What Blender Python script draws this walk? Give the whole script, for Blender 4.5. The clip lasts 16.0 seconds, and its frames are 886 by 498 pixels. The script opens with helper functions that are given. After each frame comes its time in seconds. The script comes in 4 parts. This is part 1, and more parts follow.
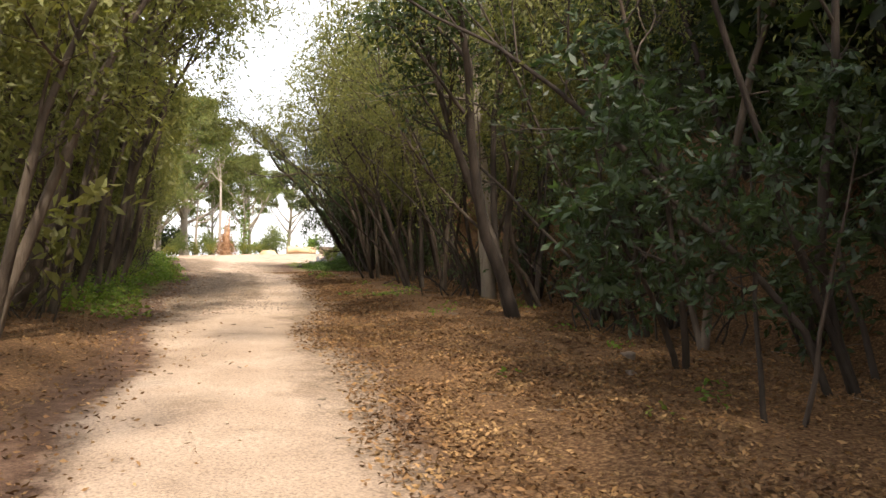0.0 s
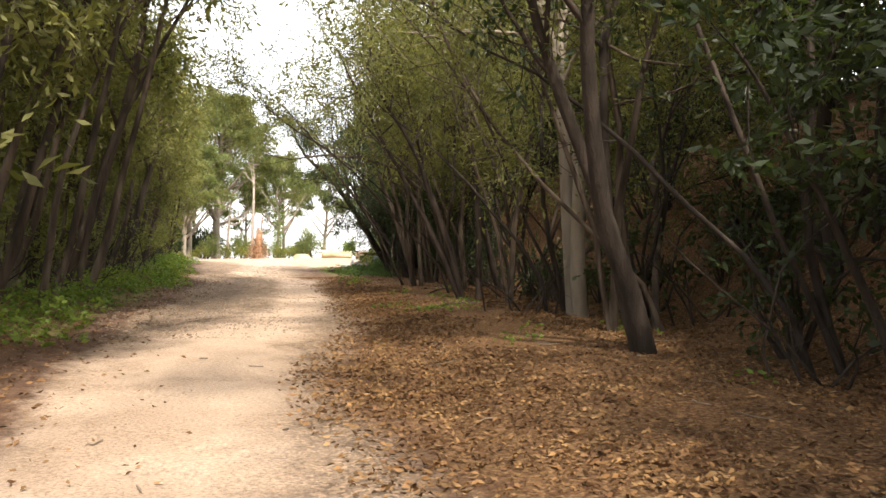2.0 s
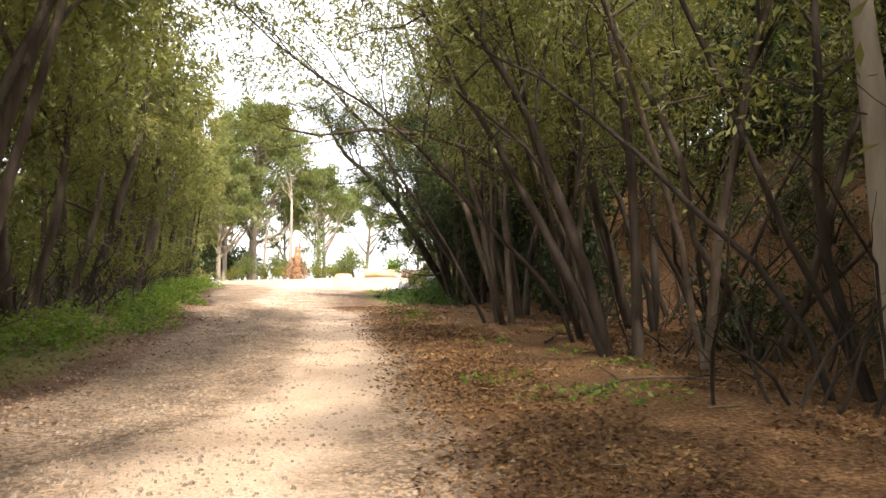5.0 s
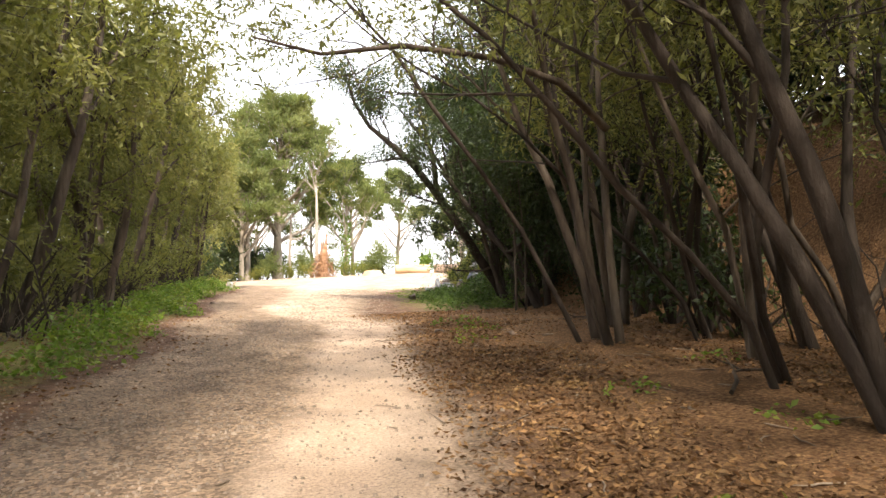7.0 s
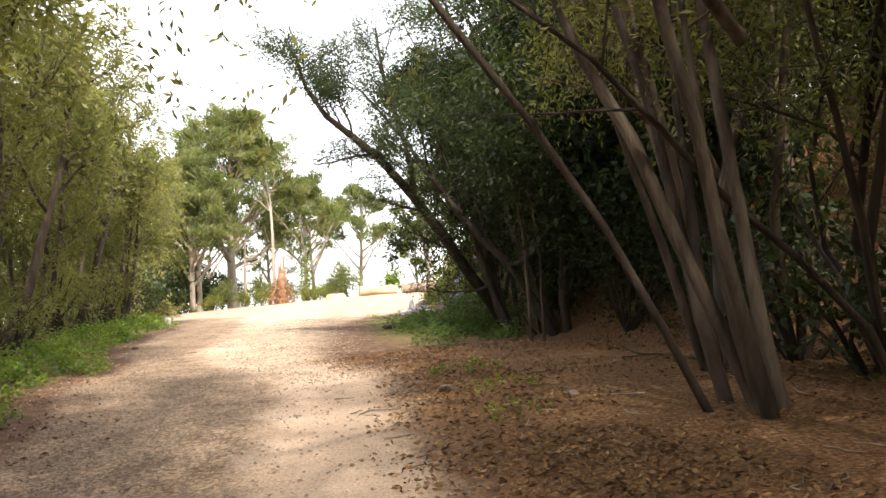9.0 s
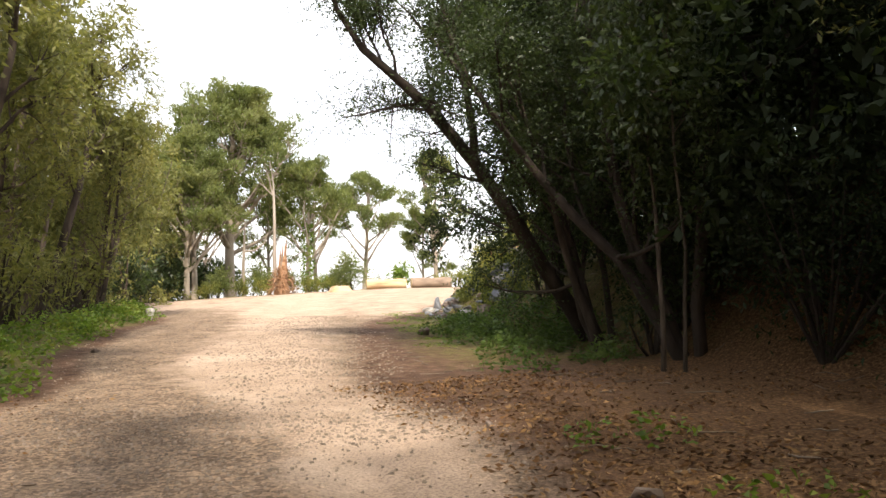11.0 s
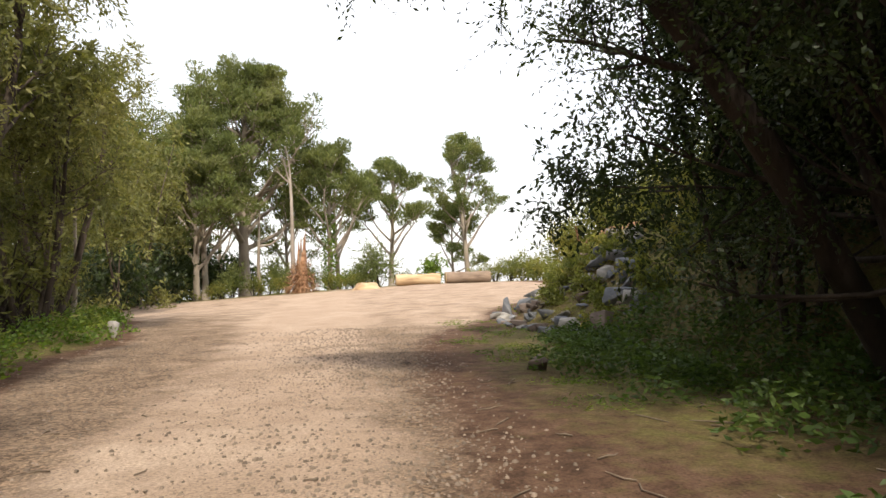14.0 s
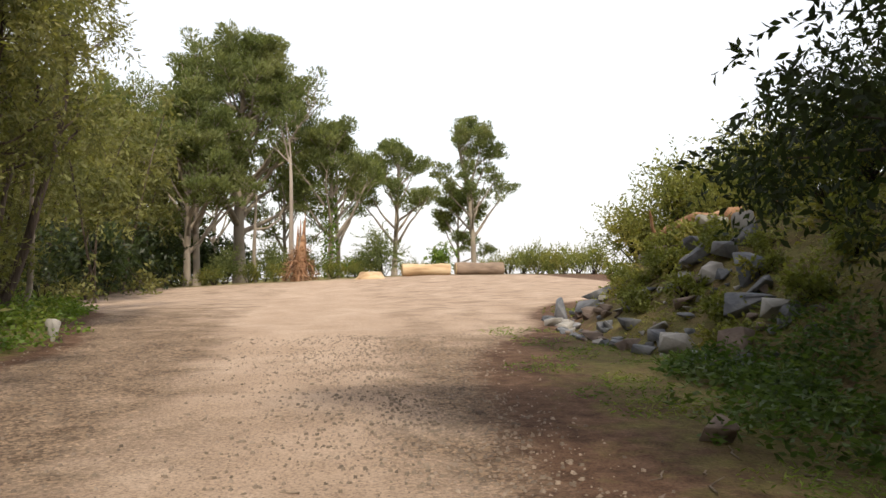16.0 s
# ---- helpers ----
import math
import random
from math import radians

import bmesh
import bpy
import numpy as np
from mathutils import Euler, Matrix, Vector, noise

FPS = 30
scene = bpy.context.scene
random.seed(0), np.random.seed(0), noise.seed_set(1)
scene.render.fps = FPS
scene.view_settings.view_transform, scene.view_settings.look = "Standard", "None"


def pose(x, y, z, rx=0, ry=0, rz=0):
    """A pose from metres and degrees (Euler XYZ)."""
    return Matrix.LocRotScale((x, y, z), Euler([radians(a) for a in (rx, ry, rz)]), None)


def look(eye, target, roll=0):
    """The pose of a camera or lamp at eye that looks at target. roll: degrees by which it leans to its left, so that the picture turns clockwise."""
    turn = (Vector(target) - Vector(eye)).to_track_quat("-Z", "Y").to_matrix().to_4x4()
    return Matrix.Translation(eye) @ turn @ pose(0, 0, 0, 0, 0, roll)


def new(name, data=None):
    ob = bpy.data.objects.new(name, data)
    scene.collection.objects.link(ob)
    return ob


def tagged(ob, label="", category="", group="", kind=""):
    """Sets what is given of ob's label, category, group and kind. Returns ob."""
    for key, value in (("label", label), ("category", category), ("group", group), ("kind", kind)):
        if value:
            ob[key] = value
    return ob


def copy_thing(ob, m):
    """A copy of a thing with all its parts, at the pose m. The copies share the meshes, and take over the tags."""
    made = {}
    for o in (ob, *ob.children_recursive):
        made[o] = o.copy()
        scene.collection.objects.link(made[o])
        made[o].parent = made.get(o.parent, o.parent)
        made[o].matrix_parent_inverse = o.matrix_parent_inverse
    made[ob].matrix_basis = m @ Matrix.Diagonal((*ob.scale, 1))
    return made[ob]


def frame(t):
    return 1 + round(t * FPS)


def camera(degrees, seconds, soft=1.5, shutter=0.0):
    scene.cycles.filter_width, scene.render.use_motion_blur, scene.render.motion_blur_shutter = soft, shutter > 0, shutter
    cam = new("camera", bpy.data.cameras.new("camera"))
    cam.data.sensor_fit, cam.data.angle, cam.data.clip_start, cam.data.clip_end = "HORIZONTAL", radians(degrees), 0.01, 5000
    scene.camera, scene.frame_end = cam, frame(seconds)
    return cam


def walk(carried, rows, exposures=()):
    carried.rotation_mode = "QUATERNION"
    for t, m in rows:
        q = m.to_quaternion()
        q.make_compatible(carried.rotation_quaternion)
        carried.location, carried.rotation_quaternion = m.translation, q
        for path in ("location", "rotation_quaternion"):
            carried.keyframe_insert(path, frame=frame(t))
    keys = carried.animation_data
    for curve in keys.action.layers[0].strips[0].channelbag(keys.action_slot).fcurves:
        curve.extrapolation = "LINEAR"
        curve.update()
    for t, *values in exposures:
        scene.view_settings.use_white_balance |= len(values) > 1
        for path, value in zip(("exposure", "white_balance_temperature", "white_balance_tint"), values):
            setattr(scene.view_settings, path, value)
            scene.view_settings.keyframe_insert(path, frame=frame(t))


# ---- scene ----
cam = camera(61.99, 16.0)
PATH = [
    (0.0, look((0.000, 0.000, 1.460), (2.662, 9.639, 1.515), 1.56)),
    (0.5, look((0.205, 0.992, 1.432), (2.993, 10.594, 1.586), -1.69)),
    (1.0, look((0.346, 2.196, 1.400), (2.675, 11.921, 1.483), 0.87)),
    (1.5, look((0.555, 3.255, 1.368), (3.454, 12.826, 1.408), -2.85)),
    (2.0, look((0.655, 4.450, 1.332), (2.827, 14.210, 1.457), 2.00)),
    (2.5, look((0.797, 5.604, 1.326), (3.530, 15.221, 1.510), -4.19)),
    (3.0, look((0.817, 6.710, 1.334), (3.008, 16.466, 1.470), 1.68)),
    (3.5, look((0.870, 7.805, 1.362), (3.217, 17.522, 1.638), -2.56)),
    (4.0, look((0.846, 8.836, 1.408), (2.474, 18.702, 1.536), 0.37)),
    (4.2, look((0.862, 9.228, 1.421), (2.539, 19.084, 1.646), 1.08)),
    (6.3, look((1.147, 13.738, 1.498), (2.536, 23.635, 1.861), 1.22)),
    (6.5, look((1.165, 14.194, 1.495), (2.735, 24.068, 1.726), -0.77)),
    (7.0, look((1.144, 15.289, 1.513), (2.367, 25.211, 1.757), -0.15)),
    (7.5, look((1.168, 16.289, 1.583), (2.883, 26.140, 1.741), -1.21)),
    (8.0, look((1.157, 17.306, 1.601), (2.519, 27.210, 1.834), 0.05)),
    (8.5, look((1.208, 18.266, 1.598), (2.765, 28.135, 2.026), 1.01)),
    (8.7, look((1.204, 18.678, 1.597), (2.910, 28.520, 2.065), -2.87)),
    (10.8, look((0.818, 23.024, 1.619), (2.883, 32.797, 2.092), -1.69)),
    (11.0, look((0.790, 23.453, 1.631), (2.552, 33.288, 2.040), -0.82)),
    (11.5, look((0.830, 24.646, 1.668), (2.177, 34.550, 1.993), 1.90)),
    (12.0, look((0.841, 25.639, 1.693), (2.355, 35.517, 2.048), -0.47)),
    (12.5, look((0.835, 26.693, 1.716), (1.977, 36.624, 2.008), 1.64)),
    (13.0, look((0.779, 27.586, 1.696), (2.510, 37.430, 2.023), -2.66)),
    (13.5, look((0.744, 28.743, 1.676), (1.966, 38.664, 1.958), 2.11)),
    (14.0, look((0.656, 29.701, 1.674), (2.157, 39.582, 2.009), -1.75)),
    (14.5, look((0.605, 30.768, 1.688), (1.370, 40.736, 1.920), 2.58)),
    (15.0, look((0.551, 31.670, 1.697), (1.983, 41.562, 2.012), -1.67)),
    (15.5, look((0.469, 32.589, 1.755), (1.531, 42.532, 1.679), 2.81)),
    (16.0, look((0.397, 33.411, 1.736), (1.930, 43.291, 1.929), -0.22)),
]
EXPOSURES = [(0.0, 1.07, 6720, 10), (2.0, 1.28, 6720, 10), (4.0, 1.5, 6720, 10), (7.0, 1.52, 6720, 10), (9.0, 1.38, 6720, 10), (11.0, 0.95, 6720, 10), (12.5, 0.68, 6720, 10), (14.0, 0.37, 6720, 10), (15.0, 0.25, 6720, 10), (16.0, 0.09, 6720, 10)]
walk(cam, PATH, EXPOSURES)

# ---- light ----
SUN_AZ, SUN_EL = radians(180), radians(50)      # azimuth from +y towards +x
world = bpy.data.worlds.new("world")
scene.world = world
world.use_nodes = True
wn, wl = world.node_tree.nodes, world.node_tree.links
bg = wn["Background"]
sky = wn.new("ShaderNodeTexSky")
sky.sky_type, sky.sun_disc = "NISHITA", False
sky.sun_elevation, sky.sun_rotation = SUN_EL, SUN_AZ
sky.dust_density, sky.air_density, sky.altitude = 4.0, 1.0, 50
haze = wn.new("ShaderNodeMix")
haze.data_type = "RGBA"
haze.inputs[0].default_value = 0.55
haze.inputs[7].default_value = (11.0, 11.0, 11.2, 1)
wl.new(sky.outputs[0], haze.inputs[6])
wl.new(haze.outputs[2], bg.inputs[0])
bg.inputs[1].default_value = 0.15
sun = new("sun", bpy.data.lights.new("sun", "SUN"))
sun.data.energy, sun.data.angle, sun.data.color = 3.5, radians(2.2), (1.0, 0.915, 0.77)
sun_to = Vector((math.sin(SUN_AZ) * math.cos(SUN_EL), math.cos(SUN_AZ) * math.cos(SUN_EL), math.sin(SUN_EL)))
sun.matrix_world = look(sun_to * 50, (0, 0, 0))

# ---- materials ----
def material(name, colors, scale=6.0, rough=0.85, bump=0.3, fine=60.0, island=0.0, random_ob=0.0, translucent=None, stretch=(1, 1, 1), spec=0.3):
    """Noise-mottled surface: colors is two or three tones; fine grain as bump; island/random_ob vary the brightness of loose pieces and objects."""
    m = bpy.data.materials.new(name)
    m.use_nodes = True
    n, l = m.node_tree.nodes, m.node_tree.links
    b = n["Principled BSDF"]
    b.inputs["Roughness"].default_value = rough
    b.inputs["Specular IOR Level"].default_value = spec
    co = n.new("ShaderNodeTexCoord")
    mp = n.new("ShaderNodeMapping")
    mp.inputs["Scale"].default_value = stretch
    l.new(co.outputs["Object"], mp.inputs[0])
    big = n.new("ShaderNodeTexNoise")
    big.inputs["Scale"].default_value, big.inputs["Detail"].default_value = scale, 6
    l.new(mp.outputs[0], big.inputs[0])
    ramp = n.new("ShaderNodeValToRGB")
    while len(ramp.color_ramp.elements) < len(colors):
        ramp.color_ramp.elements.new(0.5)
    for k, c in enumerate(colors):
        e = ramp.color_ramp.elements[k]
        e.position, e.color = 0.32 + 0.36 * k / max(1, len(colors) - 1), (*c, 1)
    l.new(big.outputs[0], ramp.inputs[0])
    col = ramp.outputs[0]
    for amount, node, out in ((island, "ShaderNodeNewGeometry", "Random Per Island"), (random_ob, "ShaderNodeObjectInfo", "Random")):
        if amount:
            r = n.new(node)
            mr = n.new("ShaderNodeMapRange")
            mr.inputs[3].default_value, mr.inputs[4].default_value = 1 - amount, 1 + amount
            l.new(r.outputs[out], mr.inputs[0])
            hs = n.new("ShaderNodeHueSaturation")
            l.new(mr.outputs[0], hs.inputs["Value"])
            l.new(col, hs.inputs["Color"])
            col = hs.outputs[0]
    l.new(col, b.inputs["Base Color"])
    if bump:
        fn = n.new("ShaderNodeTexNoise")
        fn.inputs["Scale"].default_value, fn.inputs["Detail"].default_value = fine, 5
        l.new(mp.outputs[0], fn.inputs[0])
        bp = n.new("ShaderNodeBump")
        bp.inputs["Strength"].default_value, bp.inputs["Distance"].default_value = bump, 0.02
        l.new(fn.outputs[0], bp.inputs["Height"])
        l.new(bp.outputs[0], b.inputs["Normal"])
    if translucent:
        t = n.new("ShaderNodeBsdfTranslucent")
        mx = n.new("ShaderNodeMixShader")
        mul = n.new("ShaderNodeMix")
        mul.data_type, mul.blend_type = "RGBA", "MULTIPLY"
        mul.inputs[0].default_value = 1
        mul.inputs[7].default_value = (*translucent, 1)
        l.new(col, mul.inputs[6])
        l.new(mul.outputs[2], t.inputs[0])
        mx.inputs[0].default_value = 0.45
        l.new(b.outputs[0], mx.inputs[1])
        l.new(t.outputs[0], mx.inputs[2])
        l.new(mx.outputs[0], n["Material Output"].inputs[0])
    return m


TL = (1.5, 1.5, 0.7)
LEAF_TEA = material("tea_tree_foliage", [(0.092, 0.102, 0.04), (0.15, 0.155, 0.058), (0.21, 0.2, 0.08)], 0.6, 0.6, 0, island=0.35, translucent=TL)
LEAF_DARK = material("glossy_broad_leaf", [(0.028, 0.045, 0.016), (0.05, 0.07, 0.026)], 1.5, 0.46, 0, island=0.4, translucent=TL, spec=0.5)
LEAF_NEAR = material("broad_leaf", [(0.028, 0.05, 0.022), (0.046, 0.074, 0.034)], 2.0, 0.45, 0, island=0.35, translucent=TL, spec=0.5)
LEAF_PINE = material("conifer_foliage", [(0.1, 0.125, 0.05), (0.145, 0.17, 0.068), (0.19, 0.2, 0.09)], 0.35, 0.65, 0, island=0.35, translucent=TL)
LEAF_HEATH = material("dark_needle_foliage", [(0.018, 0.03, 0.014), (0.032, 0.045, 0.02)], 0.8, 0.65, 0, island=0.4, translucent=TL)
LEAF_WEED = material("weed_leaf", [(0.07, 0.125, 0.022), (0.125, 0.19, 0.034), (0.19, 0.215, 0.05)], 1.6, 0.55, 0, island=0.3, translucent=TL)
# Weed leaf colours darkened to put the dark trees' shade into them
LEAF_WEED_SHADED = material("weed_leaf_shade_toned", [(0.04, 0.075, 0.02), (0.07, 0.115, 0.03), (0.1, 0.14, 0.04)], 1.6, 0.5, 0, island=0.35, translucent=TL)
LEAF_GORSE = material("bank_shrub_leaf", [(0.11, 0.135, 0.04), (0.18, 0.19, 0.055), (0.26, 0.22, 0.06)], 0.7, 0.6, 0, island=0.35, translucent=TL)
LEAF_DRY = material("fallen_leaves", [(0.098, 0.048, 0.021), (0.165, 0.089, 0.037), (0.25, 0.15, 0.066)], 3, 0.75, 0, island=0.5)
LEAF_RED = material("dead_orange_fronds", [(0.13, 0.062, 0.032), (0.22, 0.118, 0.06), (0.34, 0.21, 0.125)], 2, 0.8, 0, island=0.35)
BARK_TEA = material("flaky_tea_tree_bark", [(0.034, 0.025, 0.019), (0.078, 0.058, 0.044), (0.15, 0.12, 0.092)], 5, 0.95, 0.9, 40, stretch=(1, 1, 0.22), random_ob=0.3)
BARK_DARK = material("dark_bark", [(0.024, 0.018, 0.014), (0.06, 0.045, 0.036)], 6, 0.95, 0.8, 45, stretch=(1, 1, 0.3), random_ob=0.2)
BARK_PALE = material("pale_smooth_bark", [(0.2, 0.165, 0.13), (0.34, 0.29, 0.23)], 4, 0.9, 0.5, 40, stretch=(1, 1, 0.3))
BARK_PINE = material("conifer_bark", [(0.22, 0.18, 0.14), (0.38, 0.32, 0.26)], 2.0, 0.95, 0.9, 18, stretch=(1, 1, 0.25))
BARK_DEAD = material("bleached_dead_wood", [(0.22, 0.18, 0.15), (0.36, 0.31, 0.265)], 2.5, 0.9, 0.5, 22, stretch=(1, 1, 0.2))
WOOD_LOG = material("peeled_log_wood", [(0.26, 0.16, 0.09), (0.48, 0.34, 0.2), (0.56, 0.44, 0.29)], 1.6, 0.9, 0.6, 16, stretch=(0.3, 2, 2))
WOOD_BARK = material("log_bark", [(0.14, 0.1, 0.075), (0.27, 0.2, 0.15)], 3, 0.95, 0.9, 20, stretch=(0.4, 1.5, 1.5))
WOOD_ROT = material("rotten_red_wood", [(0.16, 0.08, 0.045), (0.33, 0.18, 0.1), (0.42, 0.27, 0.17)], 3, 0.95, 0.8, 18, stretch=(0.4, 1.5, 1.5))
WOOD_END = material("cut_log_end", [(0.42, 0.3, 0.17), (0.55, 0.42, 0.26)], 7, 0.9, 0.3, 40)
ROCK_BLUE = material("blue_grey_basalt", [(0.075, 0.08, 0.092), (0.14, 0.145, 0.16), (0.23, 0.23, 0.24)], 3.5, 0.9, 0.7, 26, random_ob=0.3)
ROCK_PALE = material("pale_weathered_rock", [(0.22, 0.21, 0.195), (0.36, 0.34, 0.315)], 4, 0.9, 0.6, 26, random_ob=0.15)
ROCK_BROWN = material("brown_rock", [(0.12, 0.09, 0.075), (0.22, 0.17, 0.14)], 5, 0.9, 0.7, 30, random_ob=0.2)
PEBBLE = material("gravel_stone", [(0.16, 0.122, 0.095), (0.255, 0.2, 0.158)], 5, 0.9, 0.3, 60, island=0.35)
TWIG = material("dry_twig", [(0.13, 0.095, 0.07), (0.24, 0.19, 0.145)], 8, 0.9, 0.3, 60, island=0.3)


def ground_material():
    """Soil, pale trodden road, leaf litter and moss, told apart by the zone attribute and broken up by noise."""
    m = bpy.data.materials.new("ground_soil")
    m.use_nodes = True
    n, l = m.node_tree.nodes, m.node_tree.links
    b = n["Principled BSDF"]
    b.inputs["Roughness"].default_value, b.inputs["Specular IOR Level"].default_value = 0.95, 0.1
    co = n.new("ShaderNodeTexCoord")
    zone = n.new("ShaderNodeAttribute")
    zone.attribute_name = "zone"
    sep = n.new("ShaderNodeSeparateColor")
    l.new(zone.outputs[0], sep.inputs[0])

    def noise_tex(scale, detail=6, rough=0.6):
        t = n.new("ShaderNodeTexNoise")
        t.inputs["Scale"].default_value, t.inputs["Detail"].default_value, t.inputs["Roughness"].default_value = scale, detail, rough
        l.new(co.outputs["Object"], t.inputs[0])
        return t.outputs[0]

    def ramp(src, stops):
        r = n.new("ShaderNodeValToRGB")
        while len(r.color_ramp.elements) < len(stops):
            r.color_ramp.elements.new(0.5)
        for e, (p, c) in zip(r.color_ramp.elements, stops):
            e.position, e.color = p, (*c, 1)
        l.new(src, r.inputs[0])
        return r.outputs[0]

    def masked(src, grain, gain=0.9):
        """A zone's weight, its edge eaten by noise."""
        a = n.new("ShaderNodeMath")
        a.operation = "MULTIPLY_ADD"
        l.new(grain, a.inputs[0])
        a.inputs[1].default_value = gain
        l.new(src, a.inputs[2])
        r = n.new("ShaderNodeMapRange")
        r.inputs[1].default_value, r.inputs[2].default_value = 0.5 * gain + 0.28, 0.5 * gain + 0.72
        l.new(a.outputs[0], r.inputs[0])
        return r.outputs[0]

    def mix(fac, a, c):
        x = n.new("ShaderNodeMix")
        x.data_type = "RGBA"
        l.new(fac, x.inputs[0])
        l.new(a, x.inputs[6])
        l.new(c, x.inputs[7])
        return x.outputs[2]

    big, mid, fine = noise_tex(0.9), noise_tex(5.5), noise_tex(45, 6, 0.75)
    soil = ramp(mid, [(0.3, (0.06, 0.036, 0.025)), (0.5, (0.105, 0.062, 0.042)), (0.7, (0.16, 0.1, 0.07))])
    dust = ramp(big, [(0.3, (0.31, 0.228, 0.17)), (0.5, (0.38, 0.285, 0.218)), (0.72, (0.45, 0.35, 0.275))])
    grit = ramp(noise_tex(2.2), [(0.3, (0.135, 0.098, 0.072)), (0.5, (0.19, 0.14, 0.104)), (0.72, (0.26, 0.195, 0.148))])
    stones = n.new("ShaderNodeTexVoronoi")
    stones.inputs["Scale"].default_value = 34
    l.new(co.outputs["Object"], stones.inputs["Vector"])
    stone_tone = n.new("ShaderNodeSeparateColor")
    l.new(stones.outputs["Color"], stone_tone.inputs[0])
    pebbly = ramp(stone_tone.outputs[0], [(0.05, (0.5, 0.48, 0.46)), (0.5, (0.95, 0.94, 0.92)), (0.95, (1.7, 1.62, 1.5))])
    coarse = n.new("ShaderNodeMix")
    coarse.data_type, coarse.blend_type = "RGBA", "MULTIPLY"
    coarse.inputs[0].default_value = 0.8
    l.new(grit, coarse.inputs[6])
    l.new(pebbly, coarse.inputs[7])
    grit = coarse.outputs[2]
    # Alpha mixes track wear with a painted sunlit strip and shaded sides
    road = mix(masked(zone.outputs["Alpha"], noise_tex(1.3), 1.3), grit, dust)
    speck = ramp(fine, [(0.33, (0.35, 0.33, 0.31)), (0.5, (1.0, 1.0, 1.0)), (0.68, (1.55, 1.5, 1.42))])
    litter = ramp(noise_tex(28, 3), [(0.32, (0.058, 0.031, 0.017)), (0.5, (0.115, 0.063, 0.032)), (0.68, (0.22, 0.135, 0.07))])
    moss = ramp(noise_tex(12), [(0.3, (0.085, 0.08, 0.028)), (0.55, (0.14, 0.128, 0.045)), (0.75, (0.19, 0.145, 0.08))])
    col = mix(masked(sep.outputs[0], mid, 0.7), soil, road)
    col = mix(masked(sep.outputs[2], noise_tex(3.2), 1.1), col, litter)
    col = mix(masked(sep.outputs[1], noise_tex(4.0), 1.1), col, moss)
    mul = n.new("ShaderNodeMix")
    mul.data_type, mul.blend_type = "RGBA", "MULTIPLY"
    mul.inputs[0].default_value = 0.75
    l.new(col, mul.inputs[6])
    l.new(speck, mul.inputs[7])
    l.new(mul.outputs[2], b.inputs["Base Color"])
    bp = n.new("ShaderNodeBump")
    bp.inputs["Strength"].default_value, bp.inputs["Distance"].default_value = 0.6, 0.03
    add = n.new("ShaderNodeMath")
    l.new(fine, add.inputs[0])
    l.new(mid, add.inputs[1])
    l.new(add.outputs[0], bp.inputs["Height"])
    l.new(bp.outputs[0], b.inputs["Normal"])
    return m


GROUND = ground_material()
# ---- building ----
RNG = np.random.default_rng(7)


def reseed(k):
    """Starts the random numbers anew, so that each group of things stays as it is when another changes."""
    global RNG
    RNG = np.random.default_rng(k)


